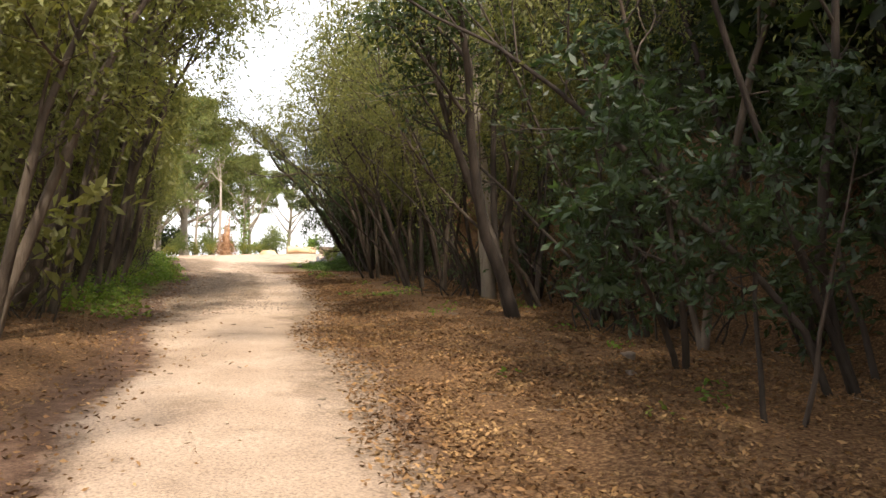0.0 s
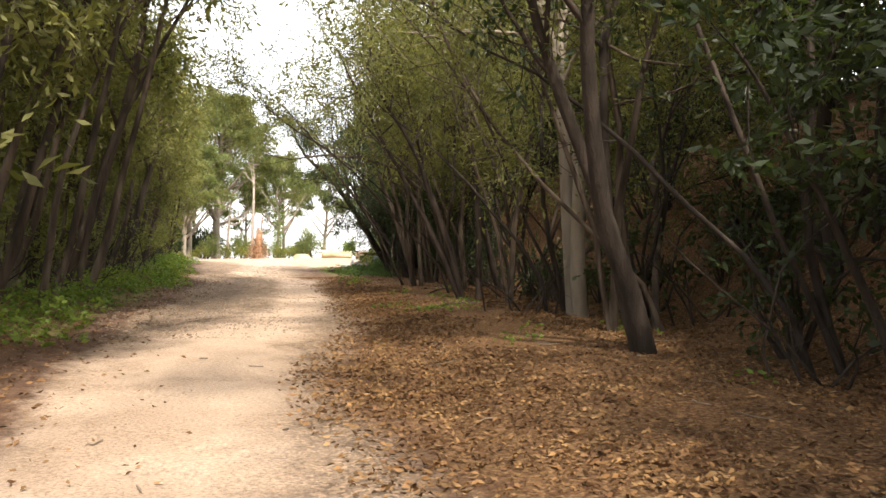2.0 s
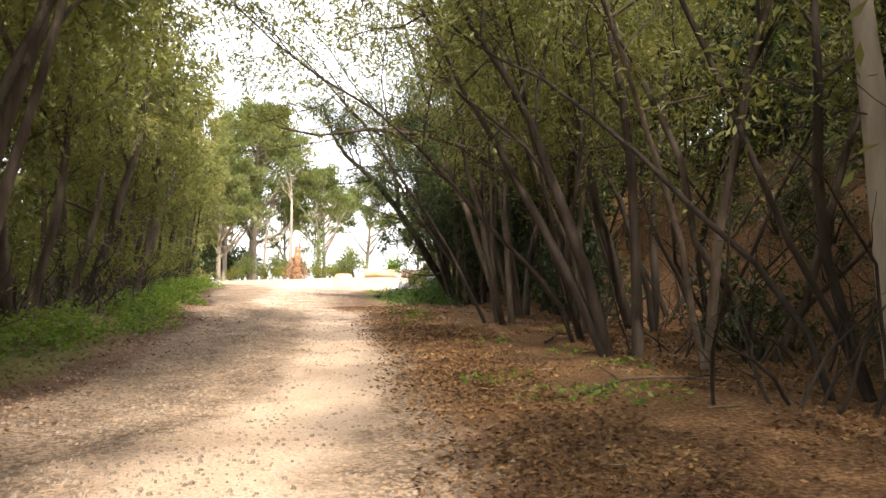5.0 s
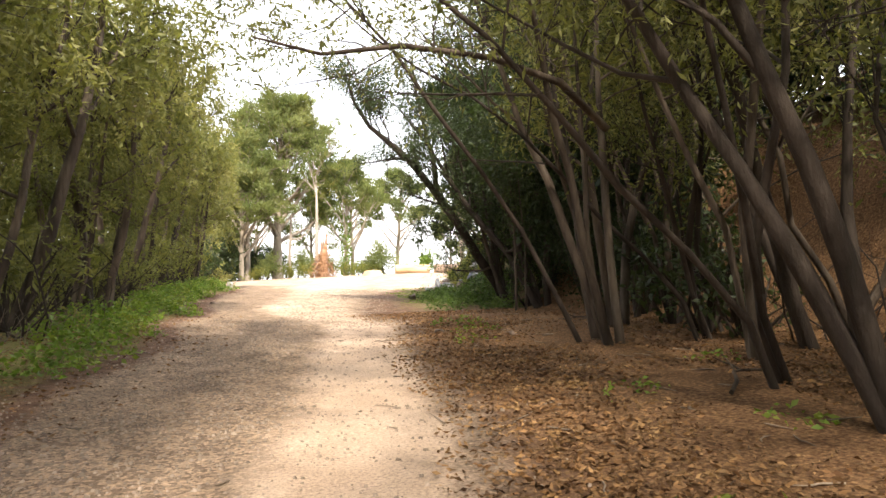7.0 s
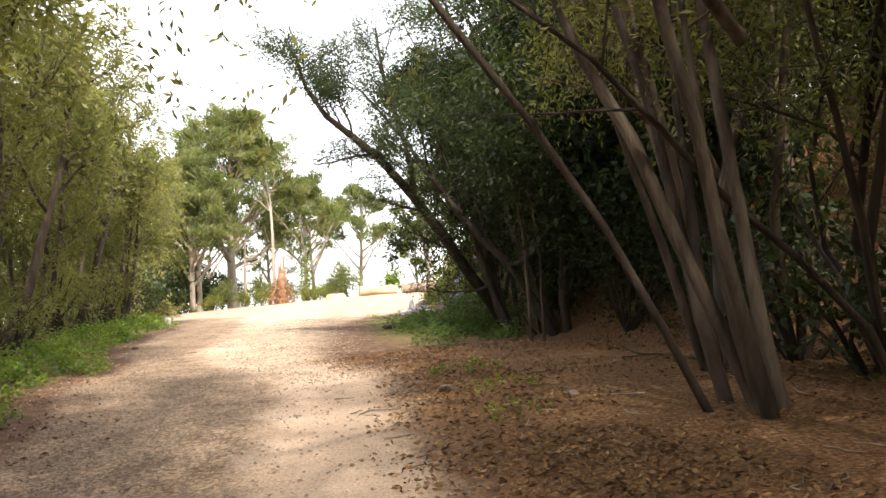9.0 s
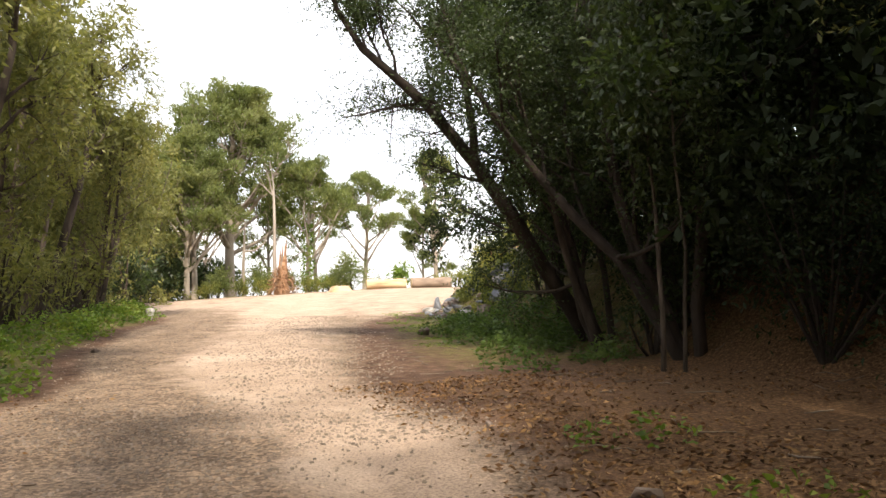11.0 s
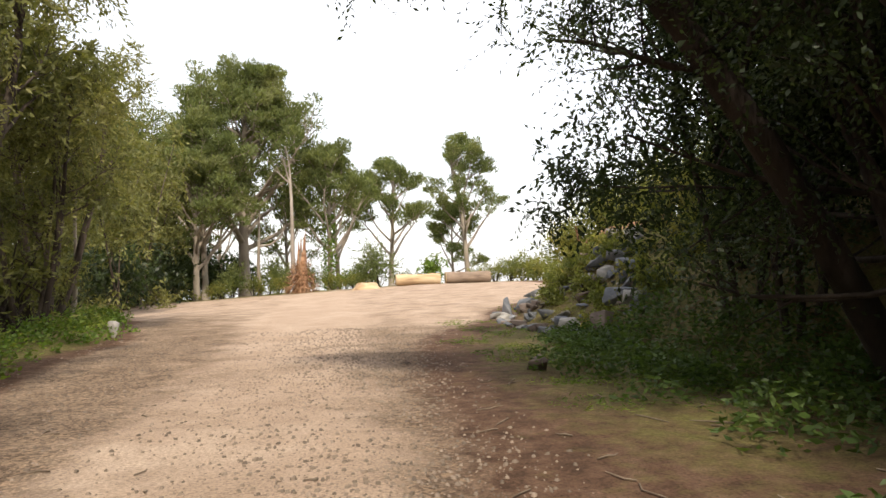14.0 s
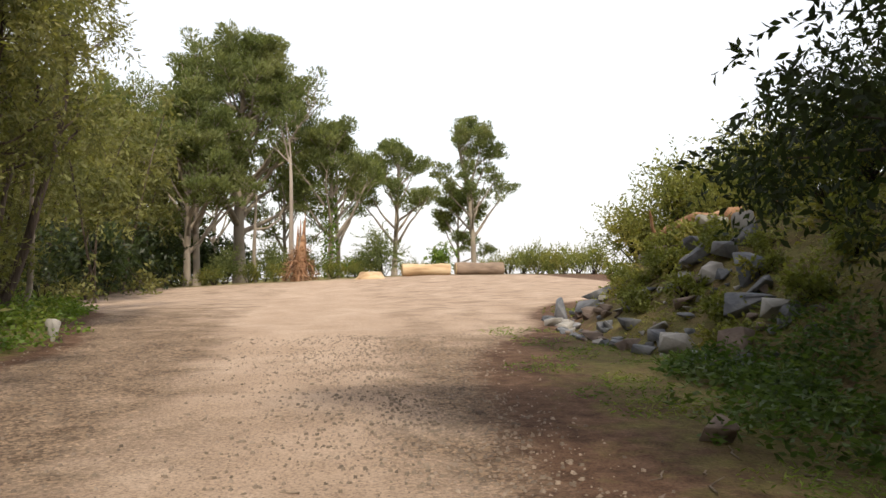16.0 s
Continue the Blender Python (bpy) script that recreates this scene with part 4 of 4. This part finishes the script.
def bare_pole(px, y):
    t = thing("bare_tree", "thin leafless tree with one crooked limb", "tree")
    g = Geo()
    m = limb_path((0, 0, -0.2), (0, 0, 1), 6.2, 7, 0.06)
    g.tube(m, np.linspace(0.17, 0.06, len(m)), 8, 0.1)
    part("trunk", g, BARK_PINE, t, smooth=True)
    lg = Geo()
    lg.tube([(0, 0, 3.6), (0.8, 0, 3.7), (1.6, 0.1, 4.3), (1.9, 0.1, 5.2)], [0.1, 0.09, 0.07, 0.03], 6, 0.1)
    part("limb", lg, BARK_PINE, t, smooth=True)
    t.matrix_world = spot(at_px(px, y), y, 0, 1, 0)


bare_pole(452, 85)


def red_stump(px, y):
    """Shattered trunk with torn splinters and rust-coloured dead brush at its foot."""
    t = thing("broken_stump", "shattered stump heaped with rust-coloured dead fronds", "stump")
    g = Geo()
    g.tube([(0, 0, -0.2), (0.02, 0, 0.7), (0.05, 0, 1.8), (0.12, 0, 2.7)], [0.55, 0.4, 0.32, 0.22], 11, 0.22)
    part("trunk", g, WOOD_ROT, t)
    for k in range(7):
        a = k * 0.9
        h = RNG.uniform(2.9, 4.3)
        sp = Geo()
        sp.tube([(0.2 * math.cos(a), 0.2 * math.sin(a), 1.6), (0.2 * math.cos(a) + 0.06, 0.2 * math.sin(a), 2.6), (0.24 * math.cos(a) + 0.1, 0.24 * math.sin(a), h)], [0.12, 0.1, 0.015], 5, 0.25)
        part("splinter", sp, WOOD_BARK if k % 2 else WOOD_ROT, t)
    for k in range(9):
        a = k * 0.7 + RNG.uniform(-0.2, 0.2)
        rt = Geo()
        rt.tube(limb_path((0.3 * math.cos(a), 0.3 * math.sin(a), RNG.uniform(0.3, 1.4)), (math.cos(a), math.sin(a), RNG.uniform(-0.5, 0.3)), RNG.uniform(0.8, 1.4), 5, 0.5, -0.5), [0.09, 0.08, 0.06, 0.05, 0.03, 0.01], 5, 0.2)
        part("root", rt, WOOD_ROT, t)
    f = Geo()
    n = 900
    h = RNG.uniform(0, 1, n) ** 1.3 * 2.1
    a = RNG.uniform(0, 6.28, n)
    r = RNG.uniform(0.25, 1.15, n) * (1.05 - h / 3.0)
    f.leaves(np.stack([np.cos(a) * r, np.sin(a) * r, h], 1), np.stack([np.cos(a) * 0.6, np.sin(a) * 0.6, RNG.uniform(-1.2, 0.5, n)], 1), RNG.uniform(0.25, 0.55, n), 0.05)
    part("fronds", f, LEAF_RED, t, "rust-coloured dead fronds")
    t.matrix_world = spot(at_px(px, y), y, 0, 1, 0)


red_stump(531, 80)


def pale_stump(px, y):
    t = thing("low_stump", "low pale sawn stump on bare ground", "stump")
    g = Geo()
    g.tube([(0, 0, -0.1), (0, 0, 0.15), (0, 0, 0.42)], [1.0, 0.8, 0.62], 14, 0.12)
    part("body", g, WOOD_LOG, t)
    t.matrix_world = spot(at_px(px, y), y, 0, 1, 0)


pale_stump(657, 77)



reseed(20)
# ---- shrubs of the clearing ----
HEDGE = "scrub behind the clearing"
green_bush = shrub(2.6, 3.2, "rounded olive-green bush behind the clearing", LEAF_PINE, 0.22, 0.08, 2600, group=HEDGE)
row(green_bush, [(at_px(680, 83), 83, 0.5, 1.0), (at_px(640, 90), 90, 2, 0.7), (at_px(470, 86), 86, 4, 0.9), (at_px(555, 90), 90, 1, 0.7), (at_px(395, 84), 84, 3, 0.8), (at_px(505, 88), 88, 5, 0.7)])
fresh = shrub(1.9, 2.0, "bright green leafy bush behind the logs", LEAF_WEED, 0.25, 0.12, 900, group=HEDGE)
row(fresh, [(at_px(783, 83), 83, 0, 1.0), (at_px(615, 86), 86, 2, 0.7)])
low = shrub(2.4, 1.3, "low tangled yellow-green scrub along the crest", LEAF_GORSE, 0.16, 0.06, 1500, group=HEDGE)
row(low, [(at_px(px, y), y, px * 0.7, sc) for px, y, sc in ((590, 84, 0.9), (630, 83, 0.8), (655, 86, 1.0), (720, 84, 0.7), (760, 85, 0.6), (865, 84, 0.8), (900, 82, 1.0), (925, 84, 1.2), (950, 82, 1.1), (975, 83, 1.3), (1000, 80, 1.1), (1025, 82, 1.3), (1050, 78, 1.2), (380, 82, 0.8), (360, 83, 0.7), (440, 84, 0.9), (490, 83, 0.9))])
# dim undergrowth closing the wood beyond the clearing's left edge
dim = shrub(4.0, 4.2, "dense dark undergrowth between the conifer trunks", LEAF_DARK, 0.34, 0.16, 1500, group=HEDGE)
row(dim, [(at_px(px, y), y, px * 0.3, sc) for px, y, sc in ((30, 60, 0.7), (75, 64, 0.8), (110, 68, 0.85), (150, 68, 0.8), (185, 72, 0.9), (215, 77, 0.9), (245, 77, 0.8), (275, 84, 0.9), (130, 78, 1.0), (165, 82, 1.1), (200, 86, 1.2), (235, 88, 1.2), (270, 92, 1.2), (300, 96, 1.1), (320, 98, 1.1), (365, 99, 1.1), (400, 98, 0.9), (430, 100, 0.8), (40, 92, 1.2), (80, 98, 1.2), (115, 102, 1.2), (150, 106, 1.3), (190, 108, 1.3), (225, 110, 1.3), (260, 112, 1.3), (345, 112, 1.2), (385, 112, 1.1), (20, 80, 1.0), (60, 86, 1.1))])
# bushes on the rocky bank
GB = "bushes on the rocky bank"
gorse = shrub(2.0, 1.6, "yellow-green bush crowning the rocky bank", LEAF_GORSE, 0.1, 0.045, 3600, up=1.0, group=GB, lumps=16)
row(gorse, [(x, y, x * 3, sc) for x, y, sc in ((7.1, 48.6, 0.85), (7.8, 48.0, 0.95), (8.6, 48.8, 1.1), (7.7, 49.6, 0.9), (8.4, 47.2, 0.9), (9.2, 46.2, 0.95), (10.0, 45.4, 1.0), (9.6, 47.8, 1.15), (10.6, 46.4, 1.2), (10.8, 43.8, 1.0), (9.8, 44.2, 0.8), (8.9, 45.0, 0.6), (7.8, 46.6, 0.5))])
creep = shrub(1.0, 0.4, "low green creeper among the rocks", LEAF_GORSE, 0.09, 0.05, 1000, group=GB)
row(creep, [(x, y, x * 5 + y, sc) for x, y, sc in ((5.9, 46.4, 0.6), (6.1, 45.4, 0.8), (6.2, 47.6, 0.8), (6.6, 46.8, 0.9), (6.4, 44.0, 0.8), (5.6, 43.6, 0.8), (5.5, 42.4, 0.7), (6.2, 42.6, 0.7), (6.9, 45.4, 0.9), (7.6, 44.6, 0.9), (5.9, 41.2, 0.8), (6.8, 41.4, 0.9), (7.4, 42.6, 1.0), (8.0, 41.6, 1.1), (5.2, 44.4, 0.8), (6.6, 43.2, 0.6), (5.1, 41.6, 0.7), (7.0, 46.2, 0.9), (6.0, 44.8, 0.8), (5.6, 45.4, 0.7))])

reseed(21)
# ---- weeds, litter, gravel ----
def weeds(name, label, spots, mat, leaf_len, leaf_w, per, height):
    """Leafy weeds: each spot is x, y, radius."""
    g = Geo()
    for x, y, r in spots:
        n = int(per * r * r)
        a, d = RNG.uniform(0, 6.28, n), np.sqrt(RNG.uniform(0, 1, n)) * r
        X, Y = x + np.cos(a) * d, y + np.sin(a) * d
        h = height * (1 - (d / r) ** 2 * 0.7) * RNG.uniform(0.1, 1.0, n) * (0.8 + 0.3 * wave(X, Y, 4))
        al = np.stack([RNG.normal(0, 1, n), RNG.normal(0, 1, n), RNG.uniform(-0.3, 0.7, n)], 1)
        s = RNG.uniform(0.6, 1.3, n)
        g.leaves(np.stack([X, Y, ground_z(X, Y) + h], 1), al, leaf_len * s, leaf_w * s)
    ob = new(name, g.mesh(name, mat))
    return tagged(ob, label, "weeds", kind="stuff")


vs = []
for y in np.arange(13.5, 56, 0.42):
    e = float(verge_left(y))
    for q in range(2):
        vs.append((e - 0.25 - RNG.uniform(0, 1.3), y + RNG.uniform(-0.3, 0.3), RNG.uniform(0.2, 0.5)))
weeds("verge_weeds", "lush green nettle-like weeds along the track's edge", vs, LEAF_WEED, 0.085, 0.05, 560, 0.5)
weeds("bank_weeds", "dense green weeds at the foot of the dark trees", [(3.5 + RNG.uniform(-0.4, 1.6), y + RNG.uniform(-0.3, 0.3), RNG.uniform(0.2, 0.5)) for y in np.arange(32.4, 40, 0.34)] + [(3.6 + RNG.uniform(0.2, 2.0), y, RNG.uniform(0.35, 0.6)) for y in np.arange(35, 41, 0.16)], LEAF_WEED_SHADED, 0.085, 0.034, 1000, 0.45)
weeds("short_grass", "short green grass at the foot of the rock pile", [(3.7 + RNG.uniform(-1.0, 0.9), RNG.uniform(35.5, 46), RNG.uniform(0.2, 0.5)) for k in range(46)], LEAF_WEED, 0.06, 0.011, 900, 0.03)
weeds("bank_grass", "rough yellow-green growth between the rocks", [(5.2 + RNG.uniform(0, 4.6), RNG.uniform(40, 49), RNG.uniform(0.25, 0.6)) for k in range(90)], LEAF_GORSE, 0.09, 0.03, 420, 0.2)
weeds("litter_weeds", "scattered small green plants among fallen leaves", [(x, y, r) for x, y, r in ((2.71, 7.09, 0.14), (3.46, 12.87, 0.3), (3.9, 13.6, 0.2), (4.85, 22.5, 0.3), (4.3, 18.6, 0.35), (4.0, 19.8, 0.3), (4.4, 8.0, 0.22), (3.6, 5.0, 0.16), (3.9, 5.4, 0.2), (3.1, 4.9, 0.14), (3.6, 16.8, 0.5), (3.1, 17.2, 0.4), (2.8, 18.3, 0.4), (3.4, 21.0, 0.3), (4.6, 10.0, 0.2), (5.2, 13.2, 0.3), (5.6, 14.4, 0.4), (2.8, 25.4, 0.3), (3.1, 26.8, 0.4), (3.0, 28.4, 0.5))], LEAF_WEED, 0.07, 0.035, 420, 0.16)


def litter():
    n = 160000
    y = 1.0 + 31 * RNG.uniform(0, 1, n) ** 1.35
    x = track_edge(y) - 0.5 + RNG.gamma(1.9, 1.35, n)
    side = RNG.uniform(0, 1, n) < 0.1
    strewn = RNG.uniform(0, 1, n) < 0.18
    x, y = np.where(strewn, RNG.uniform(4.5, 10.5, n), x), np.where(strewn, RNG.uniform(3, 30, n), y)
    x = np.where(side, verge_left(y) - 0.9 + RNG.normal(0, 0.8, n), x)
    bare = np.exp(-(((x - 2.35 + 0.1 * (y - 4)) / 0.3) ** 2)) * (1 - smooth01(7, 10, y)) + 0.8 * np.exp(-(((x - 3.0 - 0.1 * (y - 10)) / 0.7) ** 2)) * smooth01(9, 11, y)
    keep = (x < 11) & (side | (RNG.uniform(0, 1, n) < 1 - 0.4 * smooth01(20, 27, y))) & ((wave(x, y, 1.3, 4) + wave(x, y, 3.1, 9)) * 0.5 - bare > RNG.uniform(-1.1, 0.5, n))
    x, y = x[keep], y[keep]
    n = len(x)
    g = Geo()
    a = RNG.uniform(0, 6.28, n)
    s = RNG.uniform(0.5, 1.25, n)
    g.leaves(np.stack([x, y, ground_z(x, y) + RNG.uniform(0.003, 0.03, n)], 1), np.stack([np.cos(a), np.sin(a), RNG.normal(0, 0.3, n)], 1), 0.056 * s, 0.022 * s, 0.4)
    return tagged(new("leaf_litter", g.mesh("leaf_litter", LEAF_DRY)), "dry tan fallen leaves scattered over dark soil", "leaf litter", kind="stuff")


litter()


def gravel():
    """Angular stones: a ring of four below, a smaller twisted ring above."""
    n = 40000
    far = RNG.uniform(0, 1, n) < 0.5
    y = np.where(far, RNG.uniform(29, 45, n), RNG.uniform(14, 31, n))
    x = np.where(RNG.uniform(0, 1, n) < 0.6, np.where(far, RNG.normal(1.3, 0.8, n), RNG.normal(-0.6, 0.9, n)), RNG.uniform(-3.5, 4.0, n))
    keep = (x > verge_left(y) - 0.2) & (x < track_edge(y) + RNG.uniform(-0.2, 0.9, n)) & (wave(x, y, 1.2, 6) + 0.6 * wave(x, y, 3.3, 2) > RNG.uniform(-1.7, 0.9, n))
    x, y = x[keep], y[keep]
    n = len(x)
    r = 0.006 + 0.015 * RNG.uniform(0, 1, n) ** 2.4
    ang = np.arange(4) * np.pi / 2
    low = np.stack([np.cos(ang), np.sin(ang), np.full(4, -0.35)], 1)
    top = np.stack([0.62 * np.cos(ang + 0.5), 0.62 * np.sin(ang + 0.5), np.full(4, 0.55)], 1)
    v = np.concatenate([low, top])[None] * r[:, None, None] * RNG.uniform(0.65, 1.35, (n, 8, 3)) * np.stack([RNG.uniform(0.8, 1.5, n), np.ones(n), np.ones(n)], 1)[:, None]
    a = RNG.uniform(0, 6.28, n)[:, None]
    v = np.stack([v[..., 0] * np.cos(a) - v[..., 1] * np.sin(a), v[..., 0] * np.sin(a) + v[..., 1] * np.cos(a), v[..., 2]], -1)
    v += np.stack([x, y, ground_z(x, y) + r * 0.2], 1)[:, None]
    quad = np.array([[0, 1, 5, 4], [1, 2, 6, 5], [2, 3, 7, 6], [3, 0, 4, 7], [4, 5, 6, 7]])
    g = Geo()
    g.add(v, (np.arange(n)[:, None, None] * 8 + quad).reshape(-1, 4))
    return tagged(new("loose_gravel", g.mesh("loose_gravel", PEBBLE)), "loose angular gravel strewn on the track", "gravel", kind="stuff")


gravel()


def twigs():
    g = Geo()
    for k in range(420):
        x, y = RNG.uniform(1.4, 8.5), 2 + 36 * RNG.uniform() ** 0.7
        a, L = RNG.uniform(0, 6.28), RNG.uniform(0.08, 0.36)
        if RNG.uniform() < 0.2:
            x, L = RNG.uniform(-3, 1), L * 0.4
        u = np.linspace(-0.5, 0.5, 4)
        px, py = x + np.cos(a) * L * u + RNG.normal(0, 0.02, 4), y + np.sin(a) * L * u + RNG.normal(0, 0.02, 4)
        g.tube(np.stack([px, py, ground_z(px, py) + 0.012], 1), [0.006, 0.006, 0.005, 0.003], 4, 0.1, False)
    return tagged(new("fallen_twigs", g.mesh("fallen_twigs", TWIG)), "dry broken twigs lying on the ground", "twigs", kind="stuff")


twigs()

# thin bare undergrowth stems in the shade of the bank
def scrub_stems():
    t = thing("bare_undergrowth", "thin leafless grey stems tangled under the trees", "undergrowth", "bare undergrowth on the bank")
    for k in range(7):
        g, tips = Geo(), []
        a = RNG.uniform(0, 6.28)
        q = limb_path((RNG.normal(0, 0.3), RNG.normal(0, 0.3), -0.05), (math.cos(a) * 0.5, math.sin(a) * 0.5, 1), RNG.uniform(1.0, 2.4), 6, 0.5)
        g.tube(q, np.linspace(0.018, 0.005, len(q)), 5, 0.1, False)
        branching(g, q, 0.012, 1, 6, 0.7, 0.7, tips, 0.1, 0.2, 3)
        part("stem", g, BARK_DARK, t)
    return t


row(scrub_stems(), [(5.2 + RNG.uniform(-0.6, 3.0), y + RNG.uniform(-0.4, 0.4), RNG.uniform(0, 6.28), RNG.uniform(0.7, 1.3)) for y in np.arange(4, 33, 2.0)] + [(float(verge_left(y)) - 1.9 + RNG.uniform(-0.5, 0.5), y, RNG.uniform(0, 6.28), RNG.uniform(0.6, 1.0)) for y in np.arange(10, 48, 1.6)])
under = shrub(1.5, 1.1, "sparse dark undergrowth bush on the shaded bank", LEAF_DARK, 0.1, 0.045, 500, group="undergrowth on the bank")
row(under, [(6.2 + RNG.uniform(-0.7, 3.5), y + RNG.uniform(-0.5, 0.5), RNG.uniform(0, 6.28), RNG.uniform(0.6, 1.4)) for y in np.arange(4, 33, 0.8)] + [(7.2 + RNG.uniform(-0.8, 2.4), y, RNG.uniform(0, 6.28), RNG.uniform(0.4, 0.8)) for y in np.arange(10, 27, 0.9)])

thick = shrub(4.2, 4.0, "dense dark bush closing the top of the bank", LEAF_DARK, 0.34, 0.16, 1500, group="undergrowth on the bank", lumps=14)
row(thick, [(x + RNG.uniform(-0.6, 0.6), y, RNG.uniform(0, 6.28), RNG.uniform(0.8, 1.1)) for y, x in zip(np.arange(0, 42, 2.6), [11.0, 12.2] * 9) if not 14 < y < 27] + [(10.6 + RNG.uniform(-0.5, 0.5), y, RNG.uniform(0, 6.28), RNG.uniform(0.4, 0.55)) for y in np.arange(13, 28, 1.7)])

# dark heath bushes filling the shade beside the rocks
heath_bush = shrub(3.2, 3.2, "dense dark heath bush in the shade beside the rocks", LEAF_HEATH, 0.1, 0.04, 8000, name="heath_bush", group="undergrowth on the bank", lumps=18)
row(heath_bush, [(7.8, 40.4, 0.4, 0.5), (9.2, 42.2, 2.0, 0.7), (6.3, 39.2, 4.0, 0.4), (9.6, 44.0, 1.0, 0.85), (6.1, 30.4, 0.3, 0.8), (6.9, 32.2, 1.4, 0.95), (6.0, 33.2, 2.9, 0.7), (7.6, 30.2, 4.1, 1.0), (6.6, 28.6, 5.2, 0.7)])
# brush at the foot of the thicket on the left
brush = shrub(1.7, 1.5, "tangled olive brush at the foot of the thicket", LEAF_TEA, 0.12, 0.035, 900, group="brush under the tea trees")
row(brush, [(float(verge_left(y)) - 2.4 + RNG.uniform(-0.6, 0.5), y + RNG.uniform(-0.4, 0.4), RNG.uniform(0, 6.28), RNG.uniform(0.8, 1.5)) for y in np.arange(10, 58, 1.5)])


def dry_brush():
    """Straw-coloured dead stalks at the foot of the thicket."""
    g = Geo()
    for y in np.arange(19, 27, 0.09):
        x = float(verge_left(y)) - 1.0 - RNG.uniform(0, 0.9)
        z = gz(x, y)
        q = limb_path((x, y, z - 0.02), (RNG.normal(0, 0.5), RNG.normal(0, 0.5), 1), RNG.uniform(0.35, 1.0), 4, 0.5, -0.6)
        g.tube(q, [0.006, 0.005, 0.004, 0.003, 0.002], 3, 0.1, False)
    return tagged(new("dry_stalks", g.mesh("dry_stalks", TWIG)), "straw-coloured dead stalks at the foot of the thicket", "dry grass", kind="stuff")


dry_brush()


def fallen_branch(x, y, turn, length, label):
    t = thing("fallen_branch", label, "branch", "branches on the ground")
    g = Geo()
    u = np.linspace(0, 1, 8)
    px, py = x + math.cos(turn) * length * u + 0.06 * np.sin(9 * u), y + math.sin(turn) * length * u + 0.14 * np.sin(5 * u)
    p = np.stack([px, py, ground_z(px, py) + 0.03 + 0.05 * np.sin(3.1 * u)], 1)
    g.tube(p, np.linspace(0.018, 0.007, 8), 7, 0.12)
    part("stem", g, BARK_TEA, t, smooth=True)
    for k in (2, 4, 5):
        s = Geo()
        s.tube(limb_path(p[k], (math.cos(turn + 0.8 * (-1) ** k), math.sin(turn + 0.8 * (-1) ** k), 0.25), 0.35, 3, 0.3), [0.012, 0.01, 0.007, 0.004], 5, 0.1)
        part("twig", s, BARK_TEA, t, smooth=True)
    return t


LAIN = "thin grey branch lying on the leaf litter"
for x, y, a, L in ((3.2, 17.0, 0.3, 1.6), (4.0, 20.6, 0.9, 1.4), (5.2, 26.6, 2.0, 1.2), (4.9, 44.6, 0.5, 0.9)):
    fallen_branch(x, y, a, L, LAIN)
for x, y, s in ((2.55, 27.2, 0.14), (3.4, 25.6, 0.12), (4.1, 7.2, 0.16), (3.7, 6.4, 0.1), (2.2, 29.2, 0.1), (-2.0, 20.2, 0.1), (-2.7, 36.4, 0.12), (1.6, 39.2, 0.08), (2.1, 37.0, 0.06)):
    rock(x, y, (s * 1.2, s, s * 0.7), ROCK_BROWN, "small brown stone lying on the ground", int(x * 37 + y * 11), 0.25, name="stone", group="loose stones")
